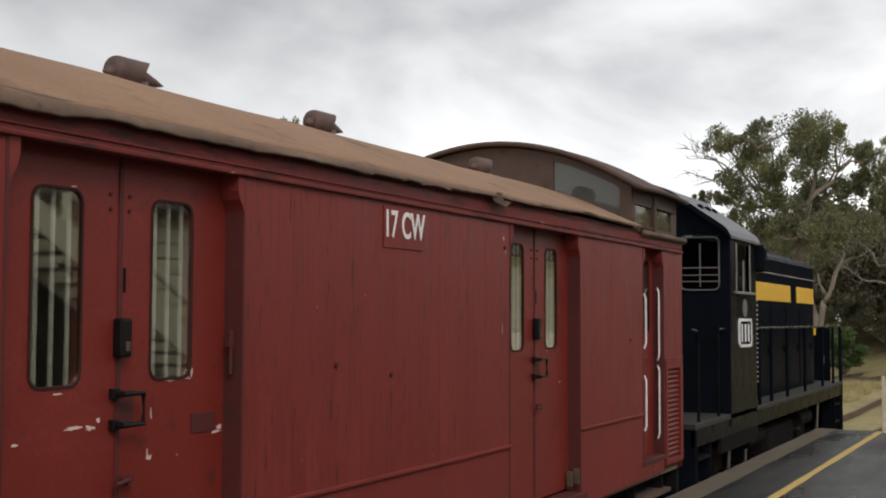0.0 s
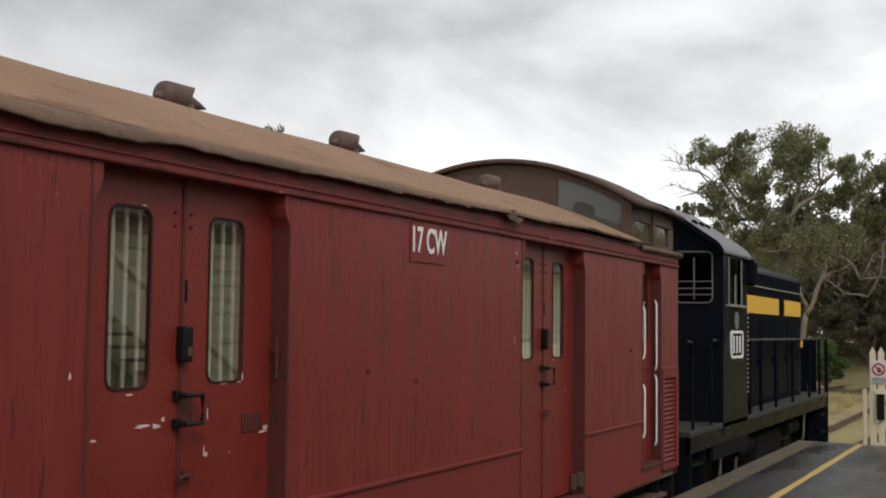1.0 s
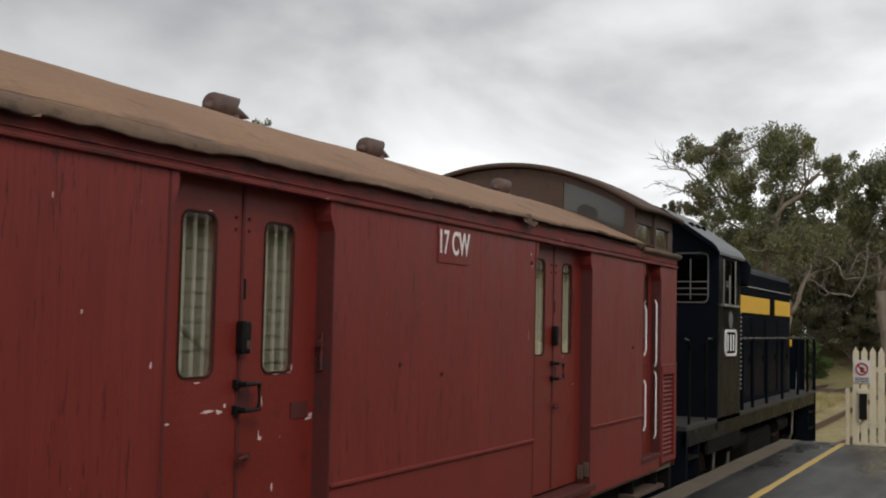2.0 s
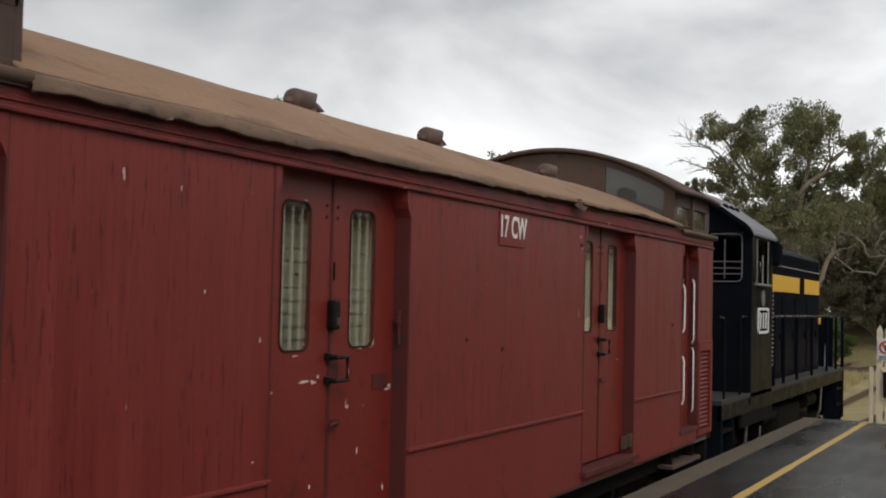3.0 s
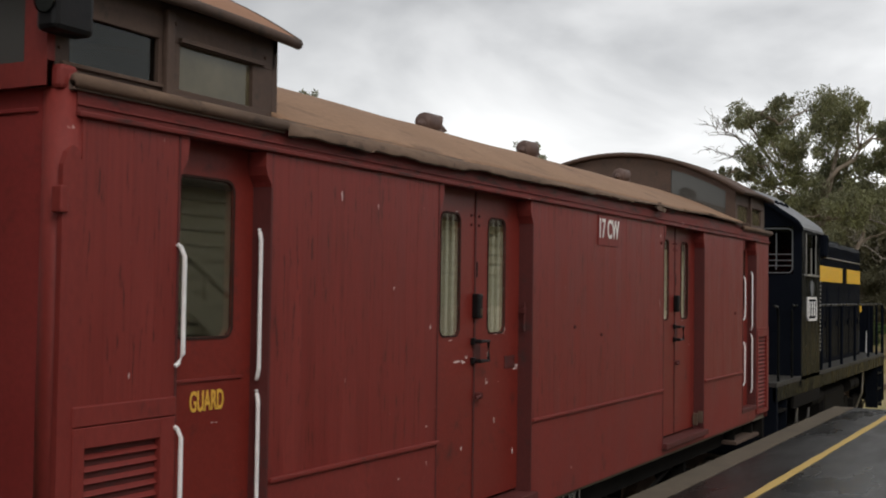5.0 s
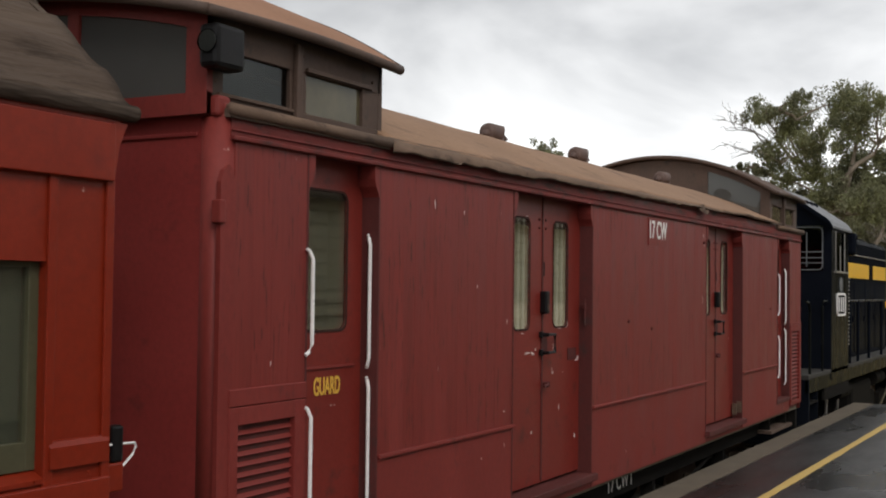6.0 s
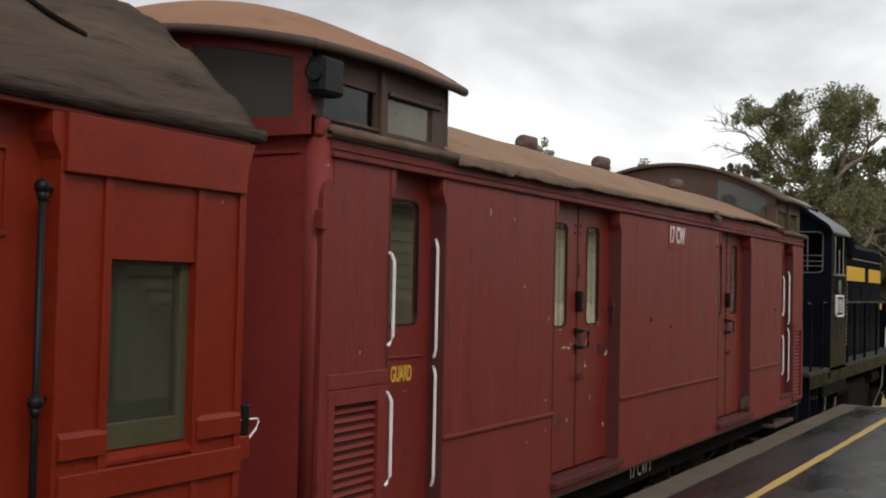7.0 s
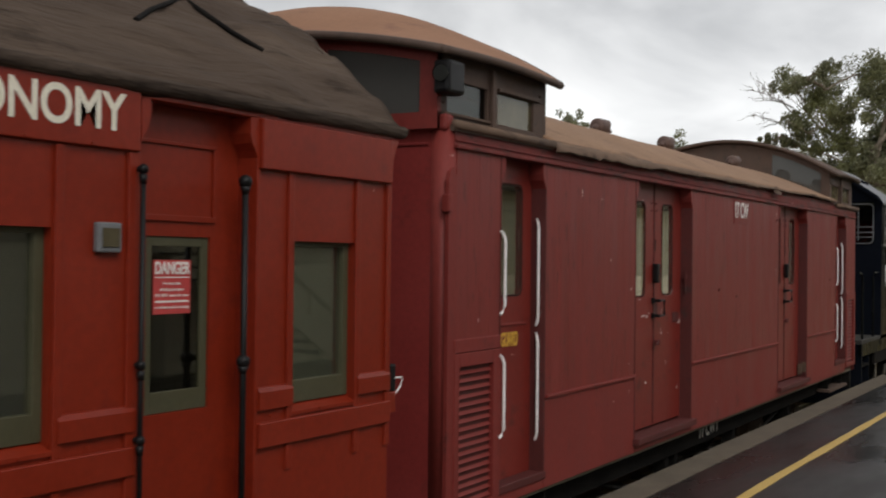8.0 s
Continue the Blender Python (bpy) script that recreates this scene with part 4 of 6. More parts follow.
    bm = roof_shell(bmesh.new(), [(VY - 0.022, 2.500), (VY + 0.03, 2.537)] + arch(1.40, 0.438, 2.545, n=22)[1:], 1.40, 10.36, 0.03, 0.12, 0.004, 0.012, 3.3, lambda x: lift(x) * 0.45, 3)
    part("roof", bm, M["canvas"], van, "sagging brown canvas roof", True)
    for x0, x1 in ((VX0 + 0.02, 1.41), (10.35, VX1 + 0.03)):
        part("roof_deck", prism(bmesh.new(), [(VY - 0.02, 2.44), (VY - 0.02, 2.47), (3.36, 2.50), (2 * MID - 3.36, 2.50), (FAR + 0.02, 2.47), (FAR + 0.02, 2.44)], x0, x1), M["lip"], van)
        part("roof_gutter", tube(bmesh.new(), [(x0, VY - 0.02, 2.475), (x1, VY - 0.02, 2.475)], 0.027, 10), M["torn_edge"], van, smooth=True)
    flap = bmesh.new()
    vs = [flap.verts.new(p) for p in ((7.02, 3.19, 2.46), (7.16, 3.17, 2.435), (7.30, 3.195, 2.475), (7.26, 3.28, 2.535), (7.08, 3.27, 2.53), (7.18, 3.21, 2.535))]
    for f in ((0, 1, 5, 4), (1, 2, 3, 5), (4, 5, 3)):
        flap.faces.new([vs[i] for i in f])
    bmesh.ops.solidify(flap, geom=flap.faces[:], thickness=0.006)
    part("torn_flap", flap, M["torn_edge"], van, "torn curled flap of roof canvas")
    for x, y, z in ((4.745, 4.25, 2.92), (6.60, 4.25, 2.93), (9.05, 4.22, 2.918)):
        ventilator(van, x, y, z)
    lookout(van, 0.03, 1.42, True)
    lookout(van, 10.30, 11.72, False)
    for y in (VY + 0.012, FAR - 0.152):
        part("corner_block", boxes((VX0 - 0.02, VX0 + 0.07, y, y + 0.13, 2.44, 2.535), bevel=0.018), M["maroon"], van)
    # corner lamp on the lookout
    lamp = part("marker_lamp", boxes((-0.055, 0.14, 3.195, 3.30, 2.635, 2.825), bevel=0.022), M["iron"], van, "black boxed marker lamp")
    part("lens", rod((-0.068, 3.245, 2.745), (-0.058, 3.245, 2.745), 0.05, 18), M["cab_glass"], lamp)
    part("lens_back", rod((-0.062, 3.245, 2.745), (-0.0605, 3.245, 2.745), 0.046, 18), M["steel"], lamp)
    # underframe
    bm = boxes((VX0 + 0.1, VX1 - 0.1, 3.46, 3.54, -0.02, 0.2), (VX0 + 0.1, VX1 - 0.1, FAR - 0.29, FAR - 0.21, -0.02, 0.2))
    for x in (1.2, 3.1, 5.1, 7.3, 9.2, 10.8):
        box(bm, x - 0.06, x + 0.06, 3.54, FAR - 0.29, 0.0, 0.19)
    box(bm, VX0, VX0 + 0.1, 3.3, FAR - 0.05, -0.05, 0.21)
    box(bm, VX1 - 0.1, VX1, 3.3, FAR - 0.05, -0.05, 0.21)
    part("underframe", bm, M["grime"], van, "grimy black steel underframe")
    words("17 CW I", 5.30, 5.86, 0.03, 0.165, 3.457, M["letter"], van, name="underframe_lettering", bold=0.0)
    for x in (4.5, 4.75, 6.6, 9.0):
        part("queen_post", boxes((x - 0.04, x + 0.04, 3.5, 3.62, -0.42, 0.0), bevel=0.006), M["grime"], van)
    part("truss_rod", tube(bmesh.new(), [(2.6, 3.55, 0.05), (4.5, 3.55, -0.40), (6.8, 3.55, -0.40), (9.2, 3.55, 0.05)], 0.02, 8), M["grime"], van)
    part("brake_cylinder", tube(bmesh.new(), [(7.0, 4.2, -0.25), (7.6, 4.2, -0.25)], 0.2, 16), M["grime"], van)
    for a, b, s in (OPENINGS[0], OPENINGS[3]):
        st = part("footstep", boxes((a - 0.1, b + 0.35, 3.29, 3.47, 0.0, 0.04), bevel=0.006), M["lip"], van, "worn timber footstep")
        for x in (a, b + 0.2):
            part("step_iron", boxes((x, x + 0.04, 3.34, 3.46, 0.03, 0.23)), M["grime"], st)
    me = wheel_mesh(0.42)
    for cx in (2.1, 9.7):
        bogie(van, cx, 1.8, 0.42, me)
    coupler(van, VX0, -0.22)
    coupler(van, VX1, VX1 + 0.2)
    return van


VAN = build_van()


# ---------- the economy carriage ----------
CY, CX1, CX0 = 3.20, -0.69, -17.5


def carriage_window(car, x0, x1, z0, z1):
    """A dropped sash in a recessed opening with olive frame and sloping sill."""
    y = CY + 0.035
    f = 0.045
    bm = boxes((x0, x0 + 0.012, y, y + 0.04, z0, z1), (x1 - f, x1, y, y + 0.04, z0, z1), (x0 + 0.012, x1 - f, y, y + 0.04, z0, z0 + 0.10), (x0 + 0.012, x1 - f, y, y + 0.04, z1 - 0.02, z1), bevel=0.003)
    w = part("window_sash", bm, M["green"], car, "olive green timber window sash")
    pane = part("pane", boxes((x0 + 0.01, x1 - f + 0.002, y + 0.018, y + 0.022, z0 + 0.09, z1 - 0.015)), M["sash_glass"], w)
    pane.visible_shadow = False
    # one window gets a black sheet, standing in for its unlit interior
    part("blind", boxes((x0 + 0.005, x1 - 0.01, y + 0.06, y + 0.07, z0 + 0.02, z1)), M["blind"] if x0 > -2 else M["dark"], w, "sheet behind the sash, grey-green blind or black for dim interior")
    bm = prism(bmesh.new(), [(CY - 0.012, z0 - 0.045), (CY - 0.012, z0 - 0.03), (CY + 0.05, z0), (CY + 0.05, z0 - 0.045)], x0 - 0.01, x1 + 0.005)
    part("window_sill", bm, M["red"], car)


def build_carriage():
    car = thing("passenger_carriage", (-9, MID, RAIL_Z), "glossy red timber economy carriage with a grey felt roof", "railway carriage")
    top, bot = 2.33, 0.22
    doors = [(-2.46, -1.745)]
    wins = [(-1.487, -1.0, 1.05, 1.78), (-3.35, -2.86, 1.055, 1.80)]
    far = 2 * MID - CY
    # walls between openings
    part("far_side", boxes((CX0, CX1, far - 0.06, far, bot, top)), M["red"], car)
    part("floor", boxes((CX0, CX1, CY + 0.05, far - 0.06, 0.2, 0.33)), M["inside"], car)
    part("ceiling_lining", boxes((CX0, CX1 - 0.05, CY + 0.06, far - 0.07, 2.34, 2.37)), M["inside"], car)
    part("partition", boxes((-1.72, -1.68, CY + 0.09, far - 0.07, 0.33, 2.34), (-2.62, -2.58, CY + 0.09, far - 0.07, 0.33, 2.34), (-3.42, -3.38, CY + 0.09, far - 0.07, 0.33, 2.34)), M["inside"], car)
    part("end_wall", boxes((CX1 - 0.06, CX1, CY + 0.05, far - 0.05, bot, 2.40), bevel=0.01), M["red"], car)
    xs = [CX0, -3.35, -2.86, -2.46, -1.745, -1.487, -1.0, CX1]
    for a, b in zip(xs, xs[1:]):
        if (a, b) == doors[0]:
            continue
        w = next((q for q in wins if q[0] == a), None)
        if w:
            part("side_panel", boxes((a, b, CY, CY + 0.06, bot, w[2] - 0.045)), M["red"], car)
            part("side_panel", boxes((a, b, CY, CY + 0.06, w[3], top)), M["red"], car)
            carriage_window(car, *w)
        else:
            part("side_panel", boxes((a, b, CY, CY + 0.06, bot, top)), M["red"], car)
    # mouldings: frieze, uprights, waist ledges
    part("frieze", boxes((-1.745, CX1 - 0.02, CY - 0.032, CY, 2.085, 2.30), bevel=0.005), M["red"], car)
    part("frieze", boxes((CX0, -2.46, CY - 0.022, CY, 2.095, 2.335), bevel=0.005), M["red"], car)
    for x in (-1.515, -0.985, -0.71, -2.49, -2.835, -3.38):
        part("upright_strip", boxes((x - 0.02, x + 0.02, CY - 0.014, CY, bot + 0.55, 2.09), bevel=0.004), M["red"], car)
    for a, b in ((-1.735, -1.50), (-0.985, CX1 - 0.01), (-2.835, -2.47)):
        bm = prism(bmesh.new(), [(CY - 0.022, 1.05), (CY - 0.022, 1.125), (CY - 0.010, 1.145), (CY + 0.01, 1.15), (CY + 0.01, 1.05)], a, b)
        part("waist_ledge", bm, M["red"], car)
    for a, b in ((-1.735, CX1 - 0.005), (CX0, -2.47)):
        part("waist_rail", boxes((a, b, CY - 0.025, CY, 0.885, 0.995), bevel=0.006), M["red"], car)
    part("cantrail", boxes((CX0, CX1 + 0.02, CY - 0.012, CY + 0.06, 2.30, 2.37), bevel=0.004), M["red"], car)
    part("corner_bracket", prism(bmesh.new(), [(CX1 - 0.02, 2.08), (CX1 - 0.005, 2.1), (CX1 + 0.015, 2.22), (CX1 + 0.055, 2.31), (CX1 - 0.02, 2.31)], CY - 0.015, CY + 0.05, "y"), M["red"], car)
    for x in (-1.3, -1.66, -0.8, -1.05, -2.7, -3.0):
        for z in (2.105, 1.02):
            part("screw_head", rod((x, CY - 0.027, z), (x, CY - 0.02, z), 0.006, 8), M["red"], car)
    # door in its recess
    a, b = doors[0]
    dy = 3.30
    bm = bmesh.new()
    box(bm, a - 0.01, a + 0.012, CY - 0.01, dy + 0.03, 0.33, 2.30, 0.004)
    box(bm, b - 0.012, b + 0.01, CY - 0.01, dy + 0.03, 0.33, 2.30, 0.004)
    bracket(bm, a + 0.012, 1, 2.30, CY - 0.012, dy)
    bracket(bm, b - 0.012, -1, 2.30, CY - 0.012, dy)
    part("door_surround", bm, M["red"], car)
    hole = (-2.30, -1.930, 1.078, 1.785)
    bm = boxes((a, hole[0], dy, dy + 0.045, 0.34, 2.31), (hole[1], b, dy, dy + 0.045, 0.34, 2.31), (hole[0], hole[1], dy, dy + 0.045, 0.34, hole[2]), (hole[0], hole[1], dy, dy + 0.045, hole[3], 2.31))
    door = part("carriage_door", bm, M["red"], car, "red carriage door with an olive-framed window")
    bm = boxes((a + 0.10, b - 0.16, dy - 0.012, dy, 1.845, 1.87), (a + 0.10, b - 0.16, dy - 0.012, dy, 2.15, 2.165), (b - 0.175, b - 0.16, dy - 0.012, dy, 1.87, 2.15), bevel=0.003)
    part("door_moulding", bm, M["red"], door)
    f = 0.04
    bm = boxes((hole[0], hole[0] + f, dy + 0.008, dy + 0.035, hole[2], hole[3]), (hole[1] - f, hole[1], dy + 0.008, dy + 0.035, hole[2], hole[3]), (hole[0] + f, hole[1] - f, dy + 0.008, dy + 0.035, hole[2], hole[2] + 0.085), (hole[0] + f, hole[1] - f, dy + 0.008, dy + 0.035, hole[3] - 0.04, hole[3]), bevel=0.003)
    part("window_frame", bm, M["green"], door, "olive green window frame")
    pane = part("pane", boxes((hole[0] + f - 0.005, hole[1] - f + 0.005, dy + 0.02, dy + 0.024, hole[2] + 0.08, hole[3] - 0.035)), M["door_glass"], door)
    pane.visible_shadow = False
    sg = part("danger_notice", boxes((-2.243, -2.028, dy + 0.0135, dy + 0.0165, 1.473, 1.69)), M["sign_red"], door, "red danger notice with white lettering")
    words("DANGER", -2.236, -2.035, 1.632, 1.684, dy + 0.0125, M["letter"], car, bold=0.02)
    part("notice_rule", boxes((-2.236, -2.035, dy + 0.0115, dy + 0.0130, 1.618, 1.622)), M["letter"], sg)
    for k, (line, u, v) in enumerate((("For the safety", -2.188, -2.088), ("of all passengers", -2.208, -2.068), ("DO NOT open this door", -2.235, -2.038), ("", -2.233, -2.040), ("or while train is moving", -2.235, -2.038))):
        z = 1.595 - 0.024 * k
        if line:
            words(line, u, v, z - 0.008, z + 0.007, dy + 0.0125, M["letter"], car, bold=0.015, depth=0.001)
        else:
            part("text_bar", boxes((u, v, dy + 0.0115, dy + 0.0130, z - 0.004, z + 0.004)), M["letter"], sg)
    # long black grab rails
    for x, stops in ((-2.458, (2.03, 1.295, 1.015, 0.36)), (-1.866, (2.02, 1.27, 0.36))):
        side = 1 if x > -2 else 0
        ball = 0.030 if x > -2 else 0.020
        bm = tube(bmesh.new(), [(x, 3.165, stops[-1]), (x, 3.165, stops[0])], 0.0135 if x > -2 else 0.0105, 10)
        for z in stops:
            tube(bm, [(x, 3.165, z), (x + 0.10 * side, 3.235, z)], 0.012, 8)
            bmesh.ops.create_uvsphere(bm, u_segments=12, v_segments=8, radius=ball, matrix=Matrix.Translation((x, 3.165, z)))
            tube(bm, [(x, 3.165, z - 0.055), (x, 3.165, z - 0.02)], 0.013, 8, ball * 0.8)
        part("grab_rail", bm, M["iron"], car, "long black iron grab rail", True)
    # lettering over the windows
    words("ECONOMY", -3.425, -2.530, 2.152, 2.296, CY - 0.0205, M["iron"], car, name="letter_shade", bold=0.02, depth=0.001)
    words("ECONOMY", -3.433, -2.538, 2.158, 2.300, CY - 0.0225, M["cream_letter"], car, bold=0.02, depth=0.002)
    part("light_fitting", boxes((-2.672, -2.556, CY - 0.03, CY, 1.715, 1.825), bevel=0.008), M["loco_roof"], car, "small square side lamp")
    part("light_lens", boxes((-2.655, -2.573, CY - 0.036, CY - 0.03, 1.735, 1.805), bevel=0.002), M["olive_film_glass"], car)
    # roof with its rolled edge
    curve = [(CY - 0.02, 2.345), (CY - 0.03, 2.37), (CY - 0.01, 2.395)] + arch(1.50, 0.77, 2.42, n=64, power=2.05)
    bm = roof_shell(bmesh.new(), curve, CX0, -0.62, 0.02, 0.07, 0.0, 0.05, 8.1, along=2.3, across=9.5)
    part("roof", bm, M["felt"], car, "wrinkled grey-brown felt roof", True)
    part("roof_lip", tube(bmesh.new(), [(CX0, CY - 0.018, 2.352), (-0.60, CY - 0.018, 2.352)], 0.032, 12), M["felt"], car, "rolled roof edge", True)
    c = arch(1.50, 0.77, 2.41, n=26, power=2.05)
    part("roof_end", prism(bmesh.new(), c, -0.67, -0.625), M["felt"], car)
    rib = bmesh.new()
    pts = [(-2.20, 3.47, 0), (-2.0, 3.58, 0), (-1.72, 3.72, 0), (-1.56, 3.80, 0), (-1.545, 3.69, 0), (-1.49, 3.57, 0), (-1.37, 3.48, 0)]
    tube(rib, [(x, y, 2.425 + 0.77 * (1 - abs((y - MID) / 1.5) ** 2.05)) for x, y, _ in pts], 0.012, 8)
    part("rain_strip", rib, M["grime"], car, "bent rain strip on the roof")
    # tail fittings by the corner
    part("lamp_bracket", boxes((CX1 - 0.01, CX1 + 0.10, CY + 0.01, CY + 0.06, 0.92, 1.03), bevel=0.008), M["red"], car)
    tail = part("end_cock", boxes((CX1 + 0.04, CX1 + 0.10, CY + 0.01, CY + 0.06, 1.03, 1.17), bevel=0.012), M["iron"], car, "black end cock")
    part("white_hook", tube(bmesh.new(), [(CX1 + 0.02, CY + 0.02, 1.10), (CX1 + 0.165, CY + 0.02, 1.095), (CX1 + 0.172, CY + 0.02, 1.08), (CX1 + 0.155, CY + 0.02, 1.05), (CX1 + 0.10, CY + 0.02, 1.01)], 0.005, 6), M["white"], tail)
    bm = boxes((CX0, CX1, 3.42, 3.5, -0.02, 0.2), (CX0, CX1, far - 0.3, far - 0.22, -0.02, 0.2), (CX1 - 0.1, CX1, 3.3, far - 0.1, -0.05, 0.2))
    part("underframe", bm, M["grime"], car)
    part("footboard", boxes((CX0, CX1 - 0.3, 3.16, 3.4, 0.03, 0.07), bevel=0.006), M["lip"], car)
    me = wheel_mesh(0.45)
    for cx in (-3.0, -15.2):
        bogie(car, cx, 2.1, 0.45, me)
    coupler(car, CX1, -0.42)
    return car


# ---------- the diesel locomotive ----------
def build_loco():
    loco = thing("diesel_locomotive", (17, MID, RAIL_Z), "blue-black diesel locomotive with golden yellow stripes", "locomotive")
    SY = 3.22
    FY = 2 * MID - SY
    DECK = 0.60
    X0, XC0, XC1, XH, X1 = 12.10, 13.66, 15.06, 21.14, 22.15
    # frame and deck
    part("deck", boxes((X0, X1, SY, FY, DECK - 0.06, DECK), bevel=0.006), M["tread"], loco, "worn grey walkway deck")
    part("side_sill", boxes((X0, X1, SY + 0.01, SY + 0.05, DECK - 0.24, DECK - 0.06), (X0, X1, FY - 0.05, FY - 0.01, DECK - 0.24, DECK - 0.06)), M["loco_side"], loco, "grimy black side sill")
    part("main_frame", boxes((X0 + 0.1, X1 - 0.1, MID - 0.6, MID + 0.6, -0.1, DECK - 0.06)), M["grime"], loco)
    for x in (X0, X1 - 0.06):
        part("end_beam", boxes((x, x + 0.06, SY, FY, -0.35, DECK - 0.06), bevel=0.008), M["loco"], loco)
    # cab
    eave, ridge = 2.68, 3.26
    prof = [(SY, eave), (SY + 0.05, eave + 0.075), (SY + 0.68, 3.19), (SY + 0.85, ridge), (MID, ridge + 0.03)]
    prof = prof + [(2 * MID - y, z) for y, z in prof[-2::-1]]
    hole = (3.33, 3.80, 2.02, 2.68)
    # rear wall with its big window
    wy = [(hole[0], hole[1]), (2 * MID - hole[1], 2 * MID - hole[0])]
    for a, b, c, d in ((SY, hole[0], DECK - 0.13, eave), (hole[0], hole[1], DECK - 0.13, hole[2]), (hole[1], 2 * MID - hole[1], DECK - 0.13, eave), (2 * MID - hole[1], 2 * MID - hole[0], DECK - 0.13, hole[2]), (2 * MID - hole[0], FY, DECK - 0.13, eave)):
        part("cab_rear_panel", boxes((XC0, XC0 + 0.05, a, b, c, d)), M["loco"], loco)
    part("cab_rear_gable", prism(bmesh.new(), prof, XC0 + 0.001, XC0 + 0.049), M["loco"], loco, "blue-black cab rear gable")
    for a, b in wy:
        bm = bmesh.new()
        fr = rounded(a + 0.01, b - 0.01, hole[2] + 0.01, eave - 0.03, 0.07)
        pts = [(XC0 - 0.012, y, z) for y, z in fr]
        tube(bm, pts + pts[:1], 0.009, 6, caps=False)
        wf = part("cab_window", bm, M["loco_roof"], loco, "rounded steel-rimmed cab window")
        pane = part("pane", boxes((XC0 + 0.02, XC0 + 0.026, a, b, hole[2], eave)), M["cab_glass"], wf)
        pane.visible_shadow = False
        for z in (2.13, 2.205, 2.29):
            part("guard_bar", rod((XC0 - 0.012, a + 0.02, z), (XC0 - 0.012, b - 0.02, z), 0.008, 6), M["loco_roof"], wf)
        part("mullion", rod((XC0 - 0.004, (a + b) / 2, hole[2] + 0.05), (XC0 - 0.004, (a + b) / 2, eave - 0.1), 0.009, 6), M["loco_roof"], wf)
    # side walls with a sliding window
    wx0, wx1, wz0, wz1 = XC0 + 0.30, XC0 + 1.05, 2.02, 2.60
    for y0, y1 in ((SY, SY + 0.05), (FY - 0.05, FY)):
        bm = boxes((XC0 + 0.05, wx0, y0, y1, DECK - 0.16, eave), (wx1, XC1, y0, y1, DECK - 0.16, eave), (wx0, wx1, y0, y1, DECK - 0.16, wz0), (wx0, wx1, y0, y1, wz1, eave))
        w = part("cab_side", bm, M["loco_side"], loco, "grimy black cab side")
        bm = boxes((wx0, wx0 + 0.03, y0 - 0.012, y0, wz0, wz1), (wx1 - 0.04, wx1, y0 - 0.012, y0, wz0, wz1), ((wx0 + wx1) / 2 - 0.02, (wx0 + wx1) / 2 + 0.03, y0 - 0.012, y0, wz0, wz1 - 0.2), (wx0 - 0.12, wx1 + 0.1, y0 - 0.05, y0, wz0 - 0.03, wz0), bevel=0.004)
        part("window_frame", bm, M["steel"], w, "bright metal window frame")
        pane = part("pane", boxes((wx0, wx1, y0 + 0.02, y0 + 0.026, wz0, wz1)), M["cab_glass"], w)
        pane.visible_shadow = False
    part("cab_front_wall", boxes((XC1 - 0.05, XC1, SY + 0.05, FY - 0.05, DECK, eave)), M["loco"], loco)
    part("cab_floor", boxes((XC0 + 0.05, XC1 - 0.05, SY + 0.05, FY - 0.05, 1.30, 1.34)), M["dark"], loco)
    part("control_desk", boxes((XC1 - 0.45, XC1 - 0.05, 3.6, 4.6, 1.34, 2.1), bevel=0.02), M["dark"], loco)
    # roof
    up = [(SY - 0.04, eave - 0.02), (SY + 0.0, eave + 0.05), (SY + 0.05, eave + 0.10), (SY + 0.68, 3.215), (SY + 0.85, ridge + 0.02), (MID, ridge + 0.05)]
    up = up + [(2 * MID - y, z) for y, z in up[-2::-1]]
    bm = roof_shell(bmesh.new(), up, XC0 - 0.10, XC1 + 0.10, 0.03, 0.2)
    part("cab_roof", bm, M["loco_roof"], loco, "grey sloping cab roof")
    for x in (XC0 + 0.28, XC0 + 0.62, XC0 + 0.95):
        y, z = SY + 0.40, 2.78 + 0.43 * 0.55
        bm = bmesh.new()
        bmesh.ops.create_uvsphere(bm, u_segments=12, v_segments=8, radius=0.05, matrix=Matrix.Translation((x, y + 0.02, z + 0.005)))
        part("roof_lug", bm, M["loco"], loco)
    c = up
    part("roof_rim", prism(bmesh.new(), [(y, z) for y, z in c] + [(y, z - 0.06) for y, z in c[::-1]], XC0 - 0.115, XC0 - 0.09), M["loco"], loco)
    part("wind_baffle", boxes((XC1 + 0.02, XC1 + 0.24, SY - 0.10, SY + 0.10, 2.29, 2.64), bevel=0.05), M["loco"], loco, "black rounded box at the cab corner")
    part("rear_lamp", boxes((XC0 - 0.14, XC0, 3.93, 4.03, 2.87, 3.06), bevel=0.01), M["loco_roof"], loco)
    part("horn", tube(bmesh.new(), [(XC0 - 0.1, 4.3, 3.33), (XC0 + 0.3, 4.3, 3.33)], 0.05, 12, 0.02), M["loco"], loco)
    # hood
    HY = 3.54
    HF = 2 * MID - HY
    hood = [(HY, DECK), (HY, 2.57), (HY + 0.025, 2.63), (HY + 0.08, 2.67), (HY + 0.35, 2.70), (MID, 2.72)]
    hood = hood + [(2 * MID - y, z) for y, z in hood[-2::-1]]
    part("hood", prism(bmesh.new(), hood, XC1, XH), M["loco"], loco, "blue-black engine hood")
    part("hood_gutter", boxes((XC1 + 0.02, XH, HY - 0.02, HY + 0.01, 2.355, 2.375), bevel=0.004), M["steel"], loco)
